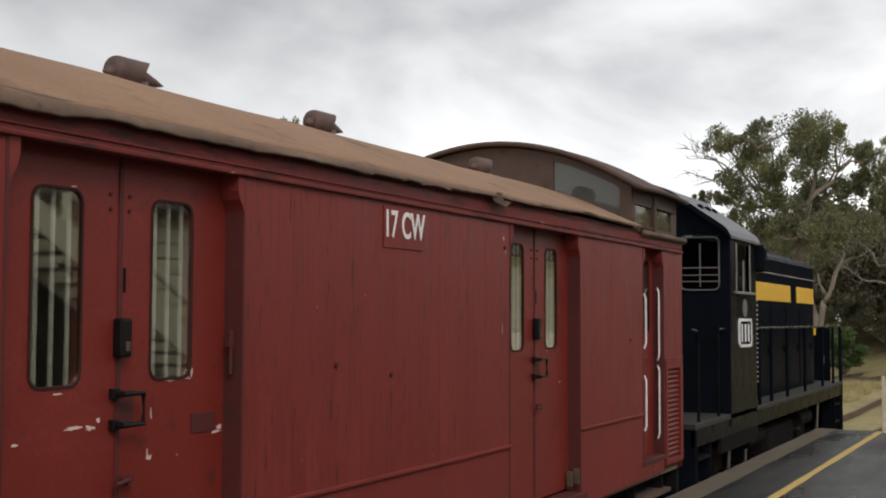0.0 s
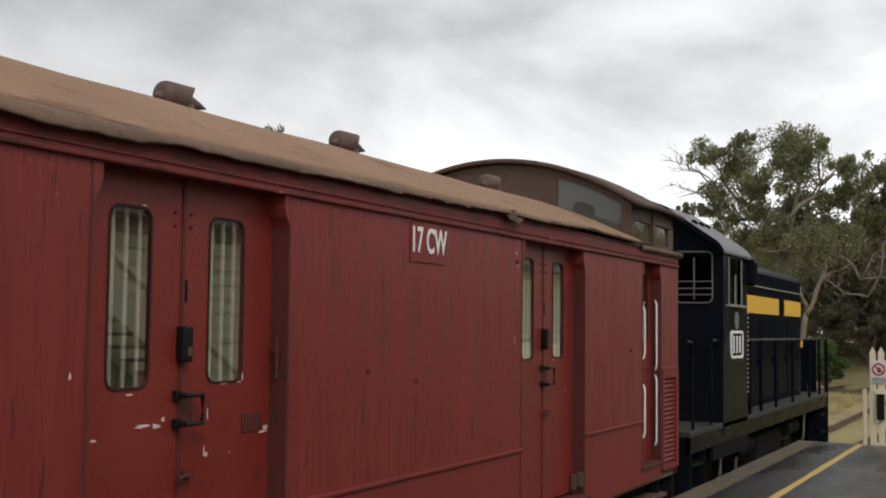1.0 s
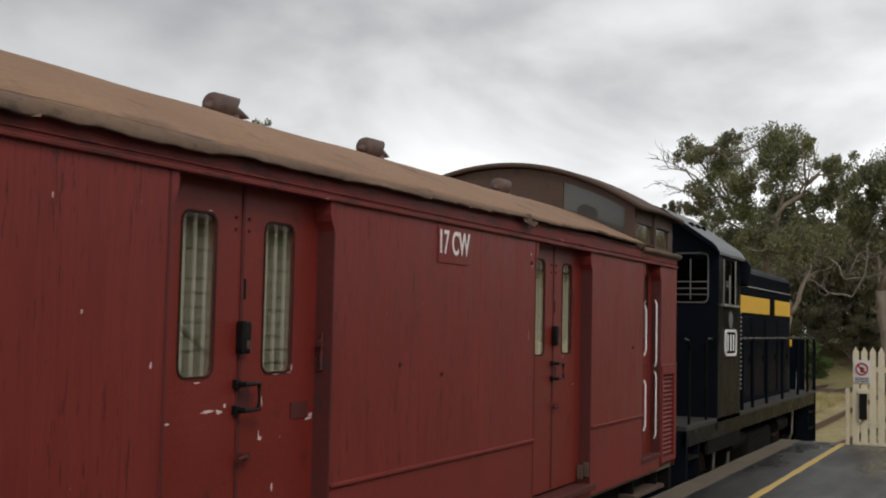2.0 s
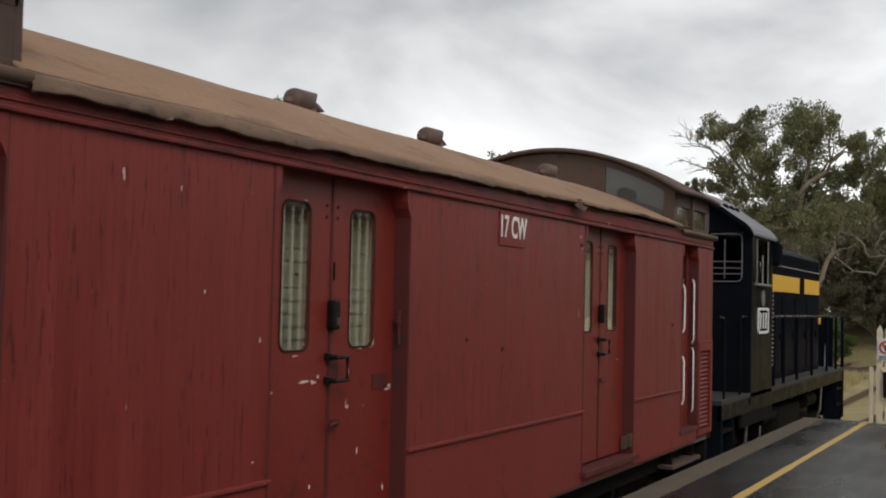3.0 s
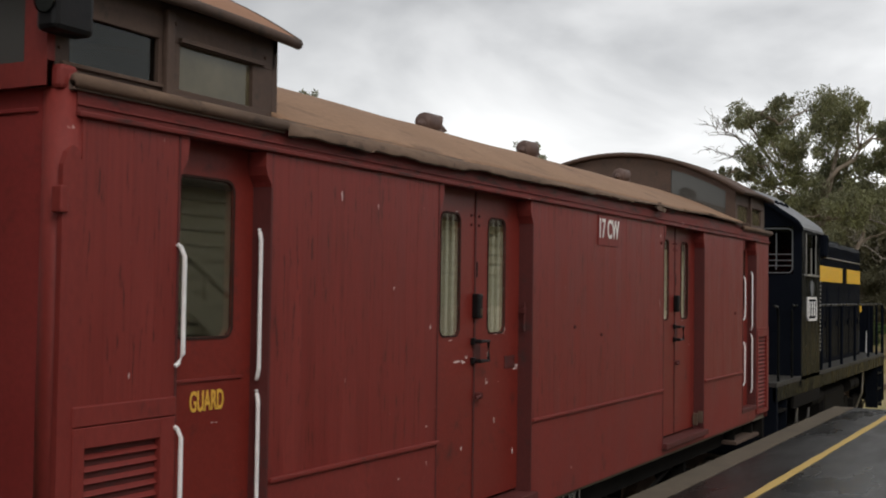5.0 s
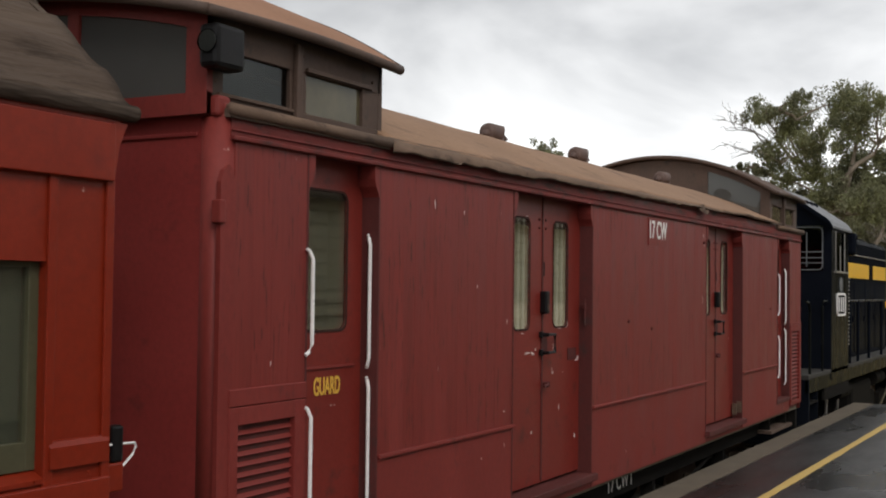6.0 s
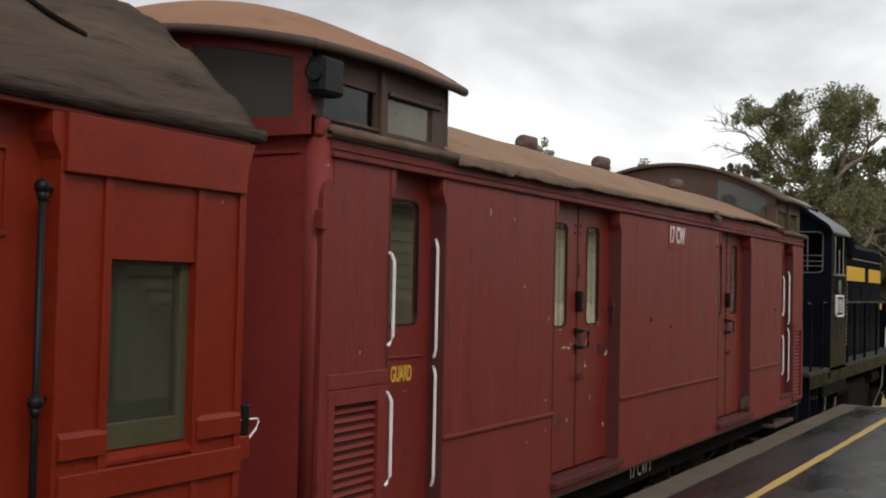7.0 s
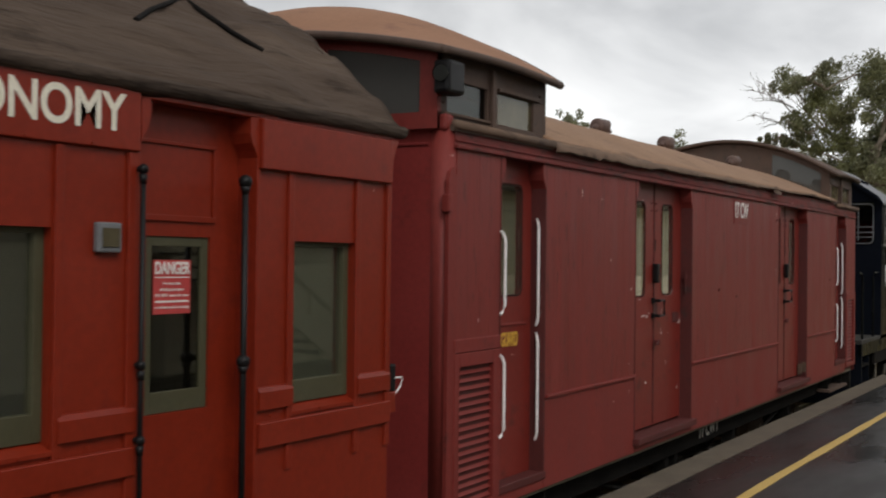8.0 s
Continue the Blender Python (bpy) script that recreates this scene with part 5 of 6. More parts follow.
    part("roof_hatch", prism(bmesh.new(), [(HY + 0.3, 2.66), (HY + 0.32, 2.76), (MID, 2.79), (HF - 0.32, 2.76), (HF - 0.3, 2.66)], 16.6, 20.6), M["loco"], loco)
    part("exhaust", boxes((17.6, 18.2, MID - 0.15, MID + 0.15, 2.74, 2.92), bevel=0.02), M["loco"], loco)
    for a, b in ((XC1 + 0.02, 19.02), (19.54, 21.10)):
        part("stripe_panel", boxes((a, b, HY - 0.012, HY, 1.962, 2.222), bevel=0.003), M["gold"], loco, "golden yellow stripe panel")
    for a in (15.2, 16.35, 17.5, 18.65, 19.8):
        dr = part("hood_door", boxes((a, a + 1.05, HY - 0.010, HY, DECK + 0.08, 1.90), bevel=0.004), M["loco"], loco)
        part("door_latch", boxes((a + 0.95, a + 1.0, HY - 0.03, HY - 0.01, 1.2, 1.3), bevel=0.004), M["loco"], dr)
    sm = bmesh.new()
    box(sm, -0.05, 0.05, -0.03, 0.0, -0.012, 0.012, 0.004)
    me = bpy.data.meshes.new("ladder_rung"); sm.to_mesh(me); sm.free(); me.materials.append(M["steel"])
    for k in range(18):
        piece("ladder_rung", me, loco, (XC1 + 0.06, SY + 0.03, 1.93 - 0.06 * k))
    # cab side plate and emblem
    pl = part("number_board", ring(bmesh.new(), rounded(14.10, 14.70, 1.39, 1.665, 0.05), rounded(14.06, 14.74, 1.355, 1.70, 0.075), SY - 0.02, SY), M["white"], loco, "white-framed cab number plate")
    part("plate_field", prism(bmesh.new(), rounded(14.09, 14.71, 1.38, 1.675, 0.05), SY - 0.008, SY, "y"), M["loco"], pl)
    for a, b in ((14.19, 14.25), (14.36, 14.43), (14.53, 14.60)):
        part("digit_bar", boxes((a, b, SY - 0.016, SY - 0.008, 1.42, 1.635), bevel=0.004), M["white"], pl)
    em = bmesh.new()
    prism(em, [(14.40 + 0.11 * math.cos(a), 1.825 + 0.11 * math.sin(a)) for a in (2 * math.pi * k / 20 for k in range(20))], SY - 0.012, SY, "y")
    part("emblem", em, M["loco_roof"], loco, "round grey metal emblem")
    # handrails and stanchions of the side walkway
    for y in (SY + 0.03, FY - 0.03):
        part("walkway_rail", tube(bmesh.new(), [(XC1, y, 1.58), (X1 - 0.05, y, 1.58)], 0.019, 8), M["loco_side"], loco, "walkway handrail")
        for x in (15.35, 16.1, 17.2, 18.6, 20.2, 21.3, X1 - 0.06):
            part("stanchion", tube(bmesh.new(), [(x, y, DECK - 0.1), (x, y, 1.58)], 0.024, 8), M["loco"], loco)
    for y in (SY + 0.2, FY - 0.6):
        part("front_panel", boxes((X1 - 0.05, X1 - 0.02, y, y + 0.4, DECK, 1.55)), M["loco"], loco)
    part("brake_staff", tube(bmesh.new(), [(21.55, SY + 0.25, 0.62), (21.62, SY + 0.25, 1.05)], 0.022, 8), M["white"], loco, "white-painted staff")
    part("front_step_rail", tube(bmesh.new(), [(X1 + 0.05, SY + 0.05, 1.56), (X1 + 0.22, SY + 0.05, 1.5), (X1 + 0.24, SY + 0.05, 0.2), (X1 + 0.05, SY + 0.05, 0.1)], 0.018, 8), M["loco"], loco)
    # rear deck rails
    for y in (SY + 0.05, FY - 0.05):
        part("rear_rail", tube(bmesh.new(), [(XC0 - 0.02, y, 1.58), (XC0 - 0.34, y, 1.58), (XC0 - 0.38, y, 1.5), (XC0 - 0.38, y, DECK)], 0.018, 8), M["loco_side"], loco)
        part("rear_rail", tube(bmesh.new(), [(X0 + 0.02, y + 0.0, 1.58), (X0 + 0.25, y, 1.56), (X0 + 0.32, y, 1.44), (X0 + 0.32, y, DECK)], 0.018, 8), M["loco_side"], loco)
    part("corner_lamp", boxes((XH, XH + 0.12, HY - 0.02, HY + 0.12, 1.42, 1.58), bevel=0.02), M["gold"], loco, "small yellow lamp at the hood end")
    # steps, tank and gear below
    for x in (X0 + 0.15, X1 - 0.75):
        part("step_frame", boxes((x + 0.55, x + 0.58, SY + 0.02, SY + 0.25, -0.45, DECK - 0.1)), M["loco"], loco)
        st = part("step_frame", boxes((x, x + 0.03, SY + 0.02, SY + 0.25, -0.45, DECK - 0.1)), M["loco"], loco)
        for z in (-0.4, -0.1, 0.2):
            part("step_tread", boxes((x + 0.03, x + 0.55, SY + 0.02, SY + 0.25, z, z + 0.03)), M["grime"], st)
    part("cab_apron", boxes((XC0 - 0.4, XC1 + 0.1, SY + 0.015, SY + 0.06, 0.18, DECK - 0.16), bevel=0.006), M["grime"], loco)
    part("fuel_tank", boxes((16.6, 18.6, SY + 0.2, FY - 0.2, -0.55, 0.2), bevel=0.08), M["grime"], loco)
    for x in (15.4, 15.9, 19.0, 19.5):
        part("air_reservoir", tube(bmesh.new(), [(x - 0.2, SY + 0.25, 0.15), (x + 0.25, SY + 0.25, 0.15)], 0.13, 14), M["grime"], loco)
    for x in (14.35, 15.25, 20.6, 21.6):
        part("sand_pipe", tube(bmesh.new(), [(x, SY + 0.18, 0.4), (x, SY + 0.2, -0.1), (x + 0.1, SY + 0.4, -0.6)], 0.022, 8), M["steel"], loco)
    me = wheel_mesh(0.48)
    for cx in (14.3, 20.4):
        bogie(loco, cx, 2.2, 0.48, me)
    coupler(loco, X0, X0 - 0.12)
    coupler(loco, X1, X1 + 0.5)
    return loco


CARRIAGE = build_carriage()
LOCO = build_loco()


# ---------- the picket gate at the platform's end ----------
def build_fence():
    f = thing("picket_fence", (19.10, 1.2, 0.0), "cream picket fence with pointed tops closing the platform", "fence")
    bm = bmesh.new()
    prism(bm, [(-0.045, 0.0), (0.045, 0.0), (0.045, 1.40), (0.0, 1.49), (-0.045, 1.40)], -0.011, 0.011)
    bmesh.ops.recalc_face_normals(bm, faces=bm.faces)
    me = bpy.data.meshes.new("picket"); bm.to_mesh(me); bm.free(); me.materials.append(M["cream"])
    y, k = 2.055, 0
    while y > -4.5:
        piece("picket", me, f, (19.09, y, 0.015 + 0.008 * random.uniform(-1, 1)))
        y -= 0.1225 + 0.004 * random.uniform(-1, 1)
    for z in (0.28, 1.12):
        part("fence_rail", boxes((19.105, 19.15, -4.5, 2.09, z, z + 0.08), bevel=0.005), M["cream"], f)
    part("base_board", boxes((19.085, 19.11, -4.5, 2.10, 0.0, 0.05), bevel=0.004), M["cream"], f)
    part("gate_post", boxes((19.11, 19.17, 2.15, 2.21, -0.3, 0.86), bevel=0.01), M["cream"], f)
    part("latch_box", boxes((19.03, 19.09, 1.89, 2.0, 0.40, 0.79), bevel=0.008), M["iron"], f, "black gate latch box")
    part("latch_bracket", boxes((19.06, 19.075, 1.86, 2.03, 0.79, 0.86), bevel=0.004), M["cream"], f)
    s = thing("warning_sign", (19.06, 1.965, 1.12), "small white no-entry notice with a red ring", "sign")
    part("plate", boxes((19.062, 19.070, 1.842, 2.09, 0.955, 1.30), bevel=0.003), M["sign_white"], s)
    bm = bmesh.new()
    cy, cz = 1.966, 1.165
    n = 28
    a = [[bm.verts.new((x, cy + r * math.cos(2 * math.pi * k / n), cz + r * math.sin(2 * math.pi * k / n))) for k in range(n)] for x in (19.0545, 19.062) for r in (0.072, 0.096)]
    for k in range(n):
        j = (k + 1) % n
        bm.faces.new((a[0][k], a[0][j], a[1][j], a[1][k]))
        bm.faces.new((a[1][k], a[1][j], a[3][j], a[3][k]))
        bm.faces.new((a[0][k], a[2][k], a[2][j], a[0][j]))
    part("red_ring", bm, M["sign_red"], s)
    bm = bmesh.new()
    d = 0.055
    prism(bm, [(cy + d + 0.008, cz + d - 0.008), (cy + d - 0.008, cz + d + 0.008), (cy - d - 0.008, cz - d + 0.008), (cy - d + 0.008, cz - d - 0.008)], 19.055, 19.061)
    part("red_bar", bm, M["sign_red"], s)
    part("symbol", boxes((19.057, 19.0615, cy - 0.018, cy + 0.018, cz - 0.05, cz + 0.03), (19.057, 19.0615, cy - 0.04, cy + 0.03, cz - 0.005, cz + 0.012), bevel=0.002), M["iron"], s)
    for z in (1.03, 1.005, 0.98):
        part("text_bar", boxes((19.058, 19.0615, 1.865, 2.065, z - 0.006, z + 0.006)), M["loco_roof"], s)


build_fence()


# ---------- trees, bushes and grass ----------
def leaf_cloud(co, faces, centre, radius, count, size, squash=0.75, droop=0.5):
    """Adds small hanging leaf blades round a centre."""
    for _ in range(count):
        v = Vector((random.gauss(0, 1), random.gauss(0, 1), random.gauss(0, 1))).normalized() * radius * (random.random() ** 0.45 + abs(random.gauss(0, 0.16)))
        p = Vector(centre) + Vector((v.x, v.y, v.z * squash))
        a = random.uniform(0, 2 * math.pi)
        way = Vector((math.cos(a), math.sin(a), -droop * 2.2 + random.uniform(-0.8, 0.8))).normalized()
        flat = way.cross(Vector((random.uniform(-1, 1), random.uniform(-1, 1), random.uniform(-1, 1)))).normalized()
        s = size * random.uniform(0.6, 1.4)
        i = len(co)
        co += [p - way * s, p + flat * s * 0.38, p + way * s, p - flat * s * 0.38]
        faces.append((i, i + 1, i + 2, i + 3))


def leaf_mesh(name, co, faces, material, parent):
    me = bpy.data.meshes.new(name)
    b = BASE[parent]
    me.from_pydata([tuple(c - b) for c in co], [], faces)
    me.materials.append(material)
    ob = new(name, me)
    ob.parent = parent
    return ob


def limb(bm, a, b, r0, r1, wob=0.35, n=7, seg=8):
    a, b = Vector(a), Vector(b)
    pts = []
    off = random.uniform(0, 50)
    for i in range(n + 1):
        u = i / n
        k = wob * math.sin(math.pi * u)
        pts.append(a.lerp(b, u) + Vector((noise.noise((off, u * 2, 0)), noise.noise((off, u * 2, 5)), noise.noise((off, u * 2, 9)))) * k * 1.6)
    tube(bm, pts, r0, seg, r1)
    return pts


def gum_tree(base, height, clumps, label, leaf, density=130, size=0.10, trunk_r=0.38, fork=0.45, lean=(0, 0), dead=()):
    """A gum tree: forked trunk, limbs to each clump of the crown, hanging leaves, some bare dead limbs."""
    t = thing("gum_tree", base, label, "tree", "trees by the line")
    bm = bmesh.new()
    b = Vector(base)
    top = b + Vector((lean[0], lean[1], height * fork))
    limb(bm, b - Vector((0, 0, 0.3)), top, trunk_r, trunk_r * 0.72, 0.5, 8, 12)
    co, faces = [], []
    forks = []
    for i, (x, y, z, r) in enumerate(clumps):
        tip = Vector((x, y, z))
        if forks and random.random() < 0.7:
            start = min(forks, key=lambda p: (p - tip).length + (2.0 if p.z > tip.z else 0))
        else:
            start = top
        d = (tip - start).length
        pts = limb(bm, start, tip, max(0.05, trunk_r * 0.5 * min(1, d / 6)), 0.025, 0.45 + d * 0.06, 7, 7)
        forks += [pts[3], pts[5]]
        for k in range(4):
            e = tip + Vector((random.uniform(-1, 1), random.uniform(-1, 1), random.uniform(-0.6, 0.8))) * r
            limb(bm, pts[5], e, 0.03, 0.008, 0.15, 4, 5)
        sub = max(9, int(15 * r))
        for _ in range(sub):
            v = Vector((random.gauss(0, 0.50), random.gauss(0, 0.50), random.gauss(0, 0.50))) * r
            leaf_cloud(co, faces, tip + v, r * random.uniform(0.24, 0.60), int(density * r * random.uniform(0.45, 1.15)), size, 1.15)
    part("trunk", bm, M["bark"], t, "pale grey-brown bark", True)
    for a, tips in dead:
        dm = bmesh.new()
        for tip in tips:
            pts = limb(dm, a, tip, 0.045, 0.012, 0.7, 8, 6)
            for k in (3, 4, 5, 6, 7):
                for _ in range(2):
                    e = pts[k] + (Vector(tip) - Vector(a)).normalized() * random.uniform(0.2, 0.7) + Vector((random.uniform(-.3, .3), random.uniform(-.6, .6), random.uniform(-.35, .7)))
                    limb(dm, pts[k], e, 0.022, 0.006, 0.2, 4, 5)
        part("dead_limb", dm, M["dead"], t, "bleached bare dead branches", True)
    leaf_mesh("crown", co, faces, leaf, t)
    return t


def build_trees():
    X = 58.0
    crown = [(14.3, 11.0, 0.75), (13.5, 10.8, 0.65), (12.8, 10.0, 1.25), (11.7, 11.2, 0.55), (10.4, 11.1, 0.95), (9.0, 11.0, 0.9), (8.2, 10.8, 0.5),
             (9.8, 9.8, 1.2), (11.1, 9.3, 1.15), (7.7, 10.3, 0.7), (6.9, 10.0, 0.6), (13.2, 8.7, 1.0), (11.6, 7.9, 0.85), (9.9, 8.2, 1.5),
             (15.3, 8.1, 0.42), (14.3, 8.1, 0.55), (8.2, 8.3, 1.3), (10.3, 7.1, 1.0), (13.0, 7.4, 0.7), (12.2, 6.6, 0.8), (9.0, 6.3, 1.1), (11.0, 6.0, 0.8), (7.6, 6.4, 1.0), (12.4, 5.6, 0.6), (6.8, 8.9, 0.9)]
    gum_tree((X, 9.3, -1.0), 12.8, [(X + random.uniform(-1.6, 1.6), y, z - 0.35, r * 0.92) for y, z, r in crown],
             "tall spreading gum tree with forked trunk and dead branches", M["leaf"], 310, 0.075, 0.36, 0.5, (0, 1.0),
             dead=[((X - 0.3, 13.6, 8.9), [(X - 0.5, 16.0, 10.3), (X - 0.2, 15.9, 9.2), (X, 15.2, 10.7)])])
    crown = [(6.1, 9.7, 0.8), (5.2, 9.2, 1.1), (4.0, 10.2, 1.2), (6.4, 7.8, 1.2), (4.6, 7.6, 1.4), (2.6, 9.0, 1.4), (1.2, 8.2, 1.4), (3.0, 7.0, 1.3), (5.6, 6.2, 1.0)]
    gum_tree((X + 3, 5.0, -1.0), 11.5, [(X + 3 + random.uniform(-1.6, 1.6), y, z, r) for y, z, r in crown],
             "gum tree with twisted pale branches", M["leaf"], 230, 0.09, 0.33, 0.42, (0, 0.4),
             dead=[((X - 1, 6.6, 4.2), [(X - 1.4, 8.9, 6.1), (X - 1.2, 4.2, 6.6), (X - 1.5, 3.6, 4.9)]), ((X - 1.0, 6.3, 3.4), [(X - 1.6, 8.8, 4.6), (X - 1.4, 5.0, 7.6)])])
    t = thing("dead_tree", (57, 9.3, -1.0), "pale leaning dead gum trunk with bare limbs", "tree")
    bm = bmesh.new()
    limb(bm, (57, 9.35, -1.1), (57, 9.07, 2.6), 0.15, 0.12, 0.2, 6, 10)
    limb(bm, (57, 9.07, 2.5), (57, 8.2, 4.6), 0.12, 0.09, 0.15, 6, 10)
    limb(bm, (57, 8.22, 4.5), (57, 7.75, 6.0), 0.09, 0.03, 0.2, 6, 8)
    limb(bm, (57, 8.35, 4.2), (57, 7.1, 4.9), 0.06, 0.02, 0.3, 6, 8)
    limb(bm, (57, 9.0, 2.9), (57, 9.6, 4.4), 0.08, 0.02, 0.3, 6, 8)
    part("trunk", bm, M["bark"], t, smooth=True)
    # the wood behind
    for x, y, h in ((73, 15.5, 7), (69, 12.2, 5.5), (72, 9.5, 6.5), (69, 6.8, 5.2), (72, 4.4, 6.6), (69, 2.0, 5.6), (73, -0.5, 8), (78, 12, 8), (80, 19, 7), (76, 6, 8), (77, -4, 8), (70, -3.5, 7.5)):
        cl = []
        for k in range(13):
            cl.append((x + random.uniform(-1.8, 1.8), y + random.uniform(-2.4, 2.4), 1.7 + (h - 1) * (k + 1) / 14 + random.uniform(-0.5, 0.5), random.uniform(0.9, 1.5)))
        gum_tree((x, y, 1.0), h, cl, "dark scrubby tree in the wood behind the line", M["leaf_dark"], 62, 0.15, 0.2, 0.35)
    # unseen trees added past the platform's open side to darken the locomotive's reflections
    src = bpy.data.objects[[o.name for o in scene.objects if o.get("label", "").startswith("dark scrubby tree")][0]]
    for x, y, r in ((72, -7, 10), (70, -10, 100), (73, -13, 190), (69, -15.5, 270), (74, -18, 45), (60, -24, 160), (66, -22, 250), (50, -24, 80), (56, -30, 300), (44, -30, 20), (38, -34, 130), (48, -38, 210), (70, -30, 60), (30, -36, 330), (80, -16, 100)):
        copy_thing(src, pose(x, y, 1.0 if x > 66 else -0.9, 0, 0, r))
    # crowns that show over the train
    for x, y, z, n in ((58, 25.3, 9.2, 5), (58, 19.4, 7.3, 3), (58, 40.4, 13.1, 4), (58, 16.9, 7.3, 3), (58, 37.6, 12.0, 2)):
        cl = [(x + random.uniform(-1, 1), y + random.uniform(-0.55, 0.55), z + random.uniform(-1.5, 0.15), random.uniform(0.4, 0.62)) for k in range(n + 3)]
        gum_tree((x, y, -1.0), z + 2, cl, "gum tree standing beyond the railway", M["leaf"], 130, 0.10, 0.25, 0.5)


def bush(base, w, h, material, label):
    b = thing("bush", base, label, "bush", "bushes by the line")
    bm = bmesh.new()
    co, faces = [], []
    for k in range(16):
        tip = Vector(base) + Vector((random.uniform(-w, w) * 0.6, random.uniform(-w, w), random.uniform(0.25, 0.85) * h))
        limb(bm, base, tip, 0.03, 0.008, 0.2, 4, 5)
        leaf_cloud(co, faces, tip, 0.34 * w * random.uniform(0.6, 1.1), 420, 0.07, 0.8, 0.0)
    part("woody_base", bm, M["bark"], b)
    leaf_mesh("foliage", co, faces, material, b)


def grass_stuff(name, label, rows, material, height):
    """Tufts of grass over stretches of ground: rows of x0, x1, y0, y1, count."""
    co, faces = [], []
    for x0, x1, y0, y1, count in rows:
        for _ in range(count):
            x, y = random.uniform(x0, x1), random.uniform(y0, y1)
            if noise.noise((x * 0.35, y * 0.8, 2)) < -0.12:
                continue
            for _ in range(5):
                a = random.uniform(0, 2 * math.pi)
                h = height * random.uniform(0.5, 1.3)
                w = Vector((math.cos(a), math.sin(a), 0)) * 0.016
                p = Vector((x + random.uniform(-.08, .08), y + random.uniform(-.08, .08), -1.16))
                i = len(co)
                co += [p - w, p + w, p + Vector((random.uniform(-.4, .4) * h, random.uniform(-.4, .4) * h, h + 0.05))]
                faces.append((i, i + 1, i + 2))
    me = bpy.data.meshes.new(name)
    me.from_pydata([tuple(c) for c in co], [], faces)
    me.materials.append(material)
    tagged(new(name, me), label, "grass", kind="stuff")


build_trees()
bush((60.6, 10.0, -1.0), 1.5, 2.7, M["bush"], "bright green rounded bush beside the track")
bush((60.5, 8.7, -0.95), 1.0, 2.0, M["bush"], "green bush beside the track")
bush((57.5, 9.6, -1.0), 1.2, 2.4, M["bush"], "bright green bush beside the line")
bush((66.0, 5.0, 0.6), 1.3, 2.3, M["leaf_dark"], "dark scrubby bush on the bank")
bush((66.0, 2.5, 0.6), 1.3, 1.6, M["leaf_dark"], "dark scrubby bush on the bank")
bush((65.0, 11.5, 0.4), 1.3, 2.2, M["leaf_dark"], "dark scrubby bush on the bank")
bush((67.0, 7.3, 0.2), 1.5, 2.6, M["leaf_dark"], "dark scrubby bush on the bank")
bush((67.0, 9.6, 0.2), 1.7, 3.4, M["leaf_dark"], "dark scrubby bush on the bank")
grass_stuff("dry_grass", "tufts of dry yellow grass between the tracks", ((37, 54, 6.0, 12, 4800), (30, 60, -2, 3.2, 2600), (64, 70, -2, 13, 1400)), M["grass"], 0.28)
grass_stuff("green_grass", "short green grass beside the rails", ((19.5, 36, 0.5, 3.4, 3600), (24, 44, 5.9, 8.5, 1500)), M["grass_green"], 0.14)


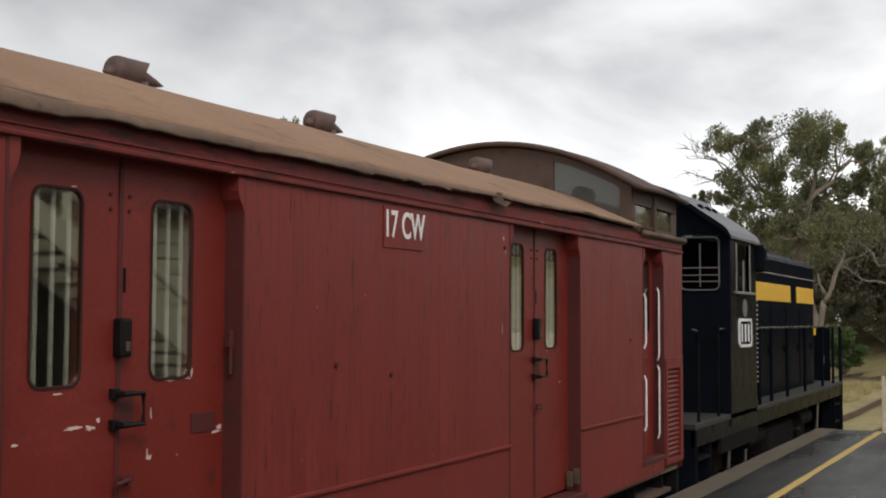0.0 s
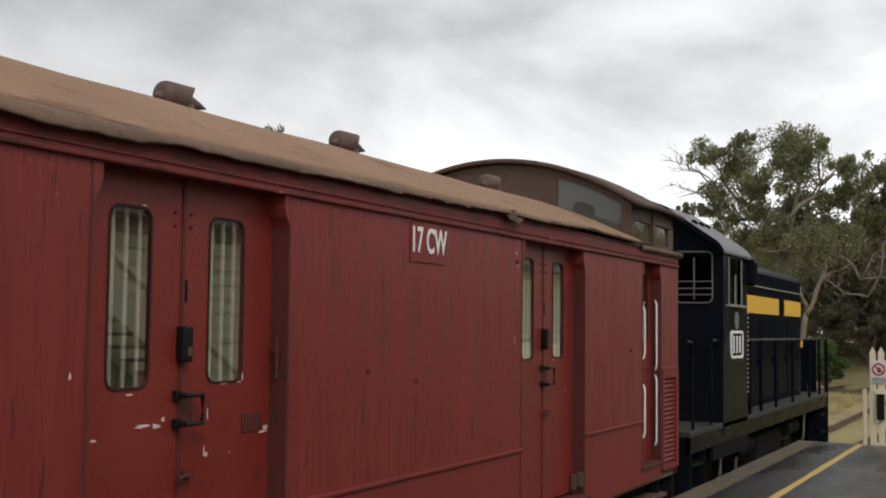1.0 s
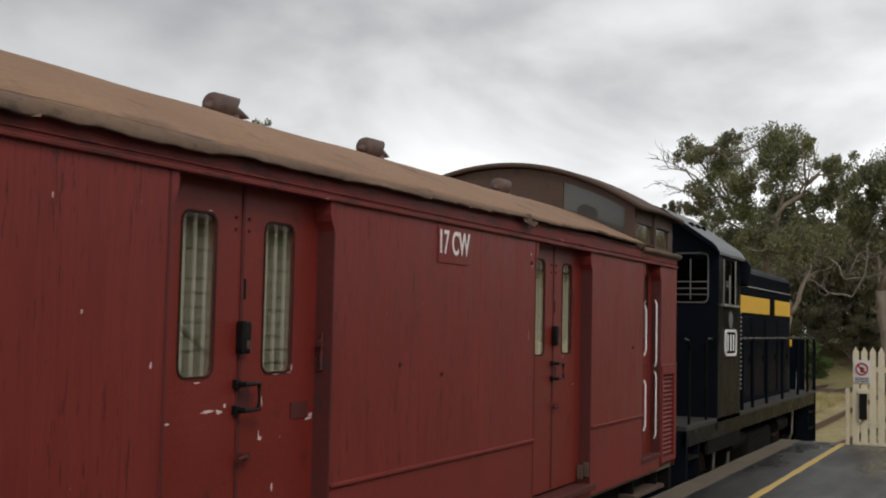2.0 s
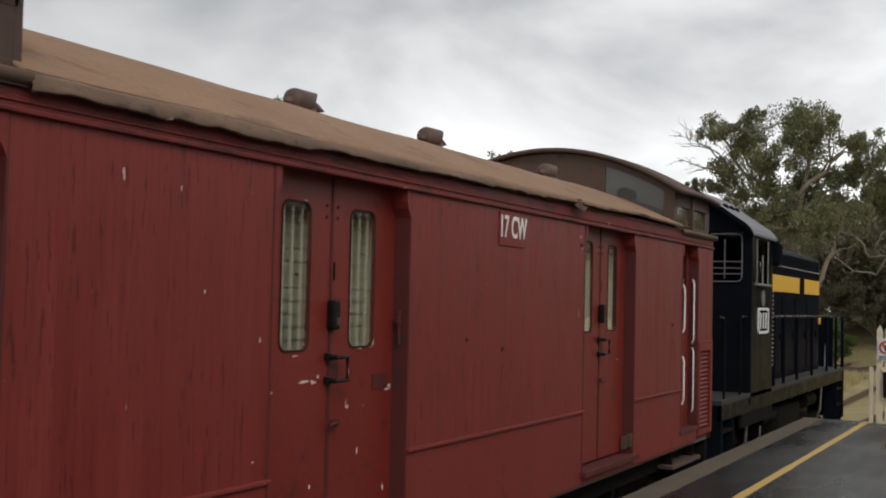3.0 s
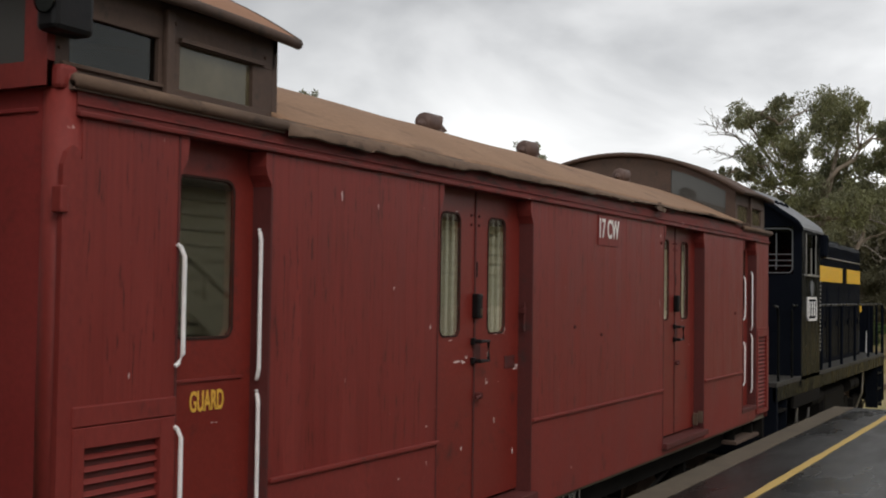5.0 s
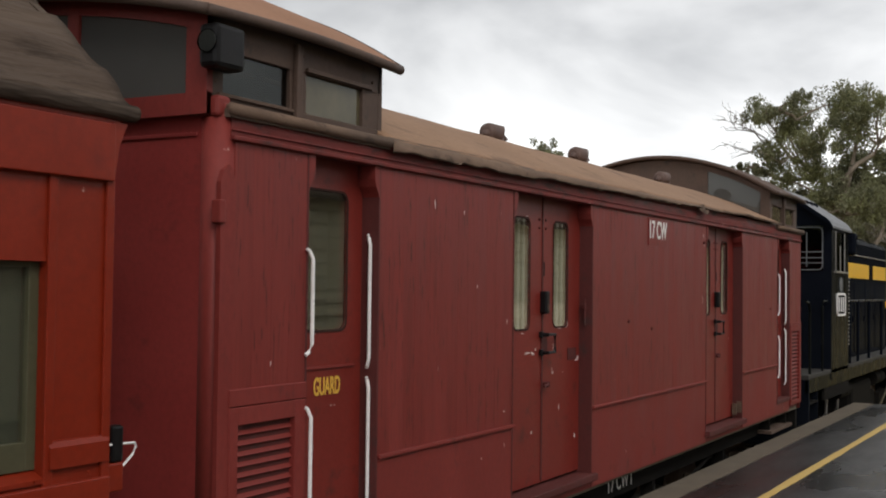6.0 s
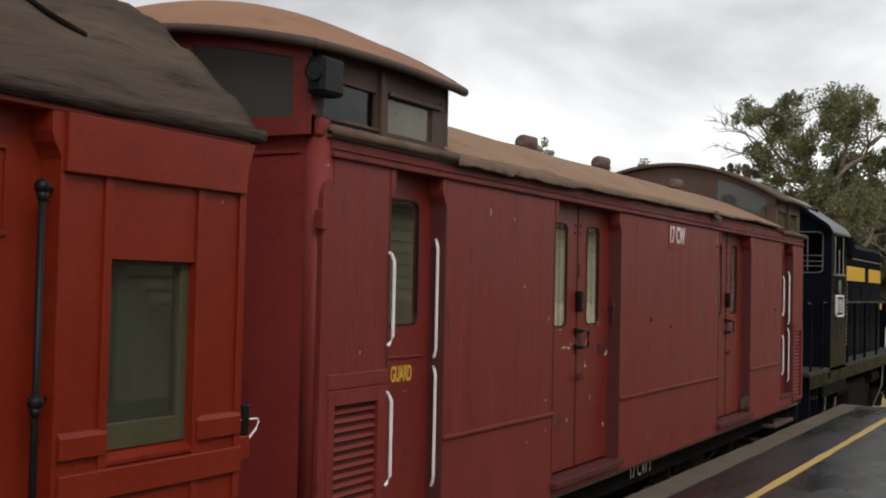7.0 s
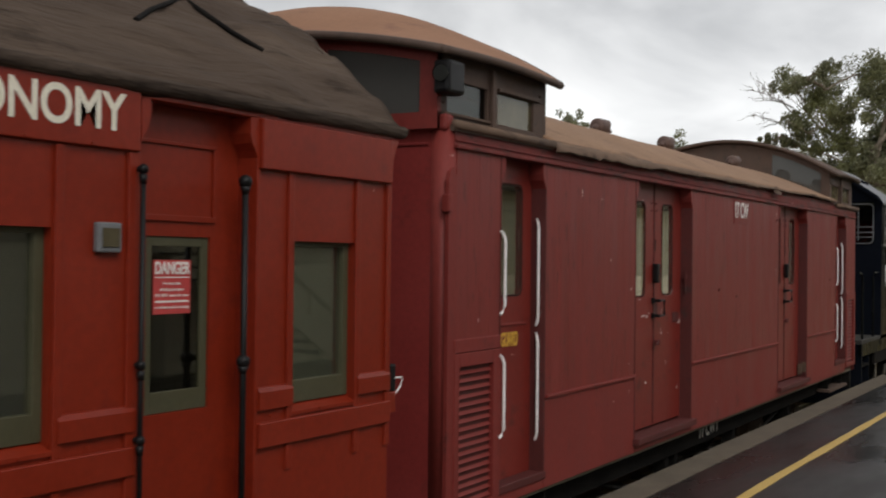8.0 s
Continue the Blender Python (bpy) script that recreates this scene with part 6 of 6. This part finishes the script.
# ---------- the station building across the platform, seen in the windows ----------
def build_station():
    s = thing("station_building", (14, -7.5, 0), "cream weatherboard station building", "building")
    # both ends run on unseen, added to shade the van and darken window reflections
    x0, x1, y = -3.0, 46.0, -5.2
    da, db, dz = 11.3, 12.5, 2.42
    part("wall", boxes((x0, da, y - 0.2, y, 0, 3.3), (db, x1, y - 0.2, y, 0, 3.3), (da, db, y - 0.2, y, dz, 3.3), (x0, x0 + 0.2, y - 5, y - 0.2, 0, 3.3)), M["board_cream"], s)
    part("passage_lining", boxes((da, db, y - 2.4, y - 2.3, 0, dz), (da - 0.1, da, y - 2.4, y - 0.2, 0, dz), (db, db + 0.1, y - 2.4, y - 0.2, 0, dz), (da, db, y - 2.4, y - 0.2, dz, dz + 0.1)), M["inside"], s)
    part("door_frame", boxes((da - 0.12, da, y, y + 0.13, 0, dz + 0.12), (db, db + 0.12, y, y + 0.13, 0, dz + 0.12), (da, db, y, y + 0.13, dz, dz + 0.12), bevel=0.006), M["board_cream"], s)
    sheets = {}
    for k in range(14):
        z = 0.02 + 0.235 * k
        for a, b in ([(x0, da - 0.12), (db + 0.12, x1)] if z < dz else [(x0, x1)]):
            if (a, b) not in sheets:
                bm = prism(bmesh.new(), [(0, 0), (0.10, 0), (0.085, 0.207), (0, 0.207)], 0, b - a)
                bmesh.ops.recalc_face_normals(bm, faces=bm.faces)
                sheets[a, b] = bpy.data.meshes.new("weatherboard")
                bm.to_mesh(sheets[a, b]); bm.free(); sheets[a, b].materials.append(M["board_cream"])
            piece("weatherboard", sheets[a, b], s, (a, y, z))
    part("roof", prism(bmesh.new(), [(y + 0.6, 3.2), (y + 0.6, 3.28), (y - 2.7, 5.0), (y - 6.0, 3.28), (y - 6.0, 3.2), (y - 2.7, 4.9)], x0 - 0.4, x1 + 0.3), M["felt"], s)


def build_stair():
    s = thing("timber_stair", (13.5, -4.6, 0), "cream timber stair with a handrail beside the station wall", "stair")
    top, foot = (9.3, 3.55), (15.2, 0.15)
    for y in (-5.02, -4.05):
        part("stringer", prism(bmesh.new(), [(top[0], top[1] - 0.20), (top[0], top[1] + 0.20), (foot[0], foot[1] + 0.20), (foot[0], foot[1] - 0.15)], y - 0.025, y + 0.025, "y"), M["board_cream"], s)
        part("handrail", tube(bmesh.new(), [(top[0], y, top[1] + 0.62), (foot[0], y, foot[1] + 0.62)], 0.06, 8), M["board_cream"], s)
        for k in range(5):
            u = (k + 0.3) / 5
            x, z = top[0] + (foot[0] - top[0]) * u, top[1] + (foot[1] - top[1]) * u
            part("baluster", boxes((x - 0.035, x + 0.035, y - 0.03, y + 0.03, z, z + 0.61)), M["board_cream"], s)
    for k in range(18):
        u = (k + 0.5) / 18
        x, z = top[0] + (foot[0] - top[0]) * u, top[1] + (foot[1] - top[1]) * u
        part("tread", boxes((x - 0.15, x + 0.15, -5.0, -4.07, z - 0.02, z + 0.02)), M["sleeper"], s)


build_station()
build_stair()


# ---------- motion ----------
def motions():
    times = [0.25 * i for i in range(33)]
    for ob, ahead, up, tip in ((VAN, 0.0, 0.008, -0.16), (CARRIAGE, 0.045, 0.0, 0.0), (LOCO, 0.0, 0.02, 0.0)):
        b = BASE[ob]
        walk(ob, [(t, pose(b.x + ahead + run(t), b.y, b.z + up, 0, tip, 0)) for t in times])
    for w, at, r, flip in WHEELS:
        turn = 0 if flip > 0 else 180
        walk(w, [(t, Matrix.Translation(at) @ pose(0, 0, 0, 0, math.degrees(run(t) / r), 0) @ pose(0, 0, 0, 0, 0, turn)) for t in times])


motions()
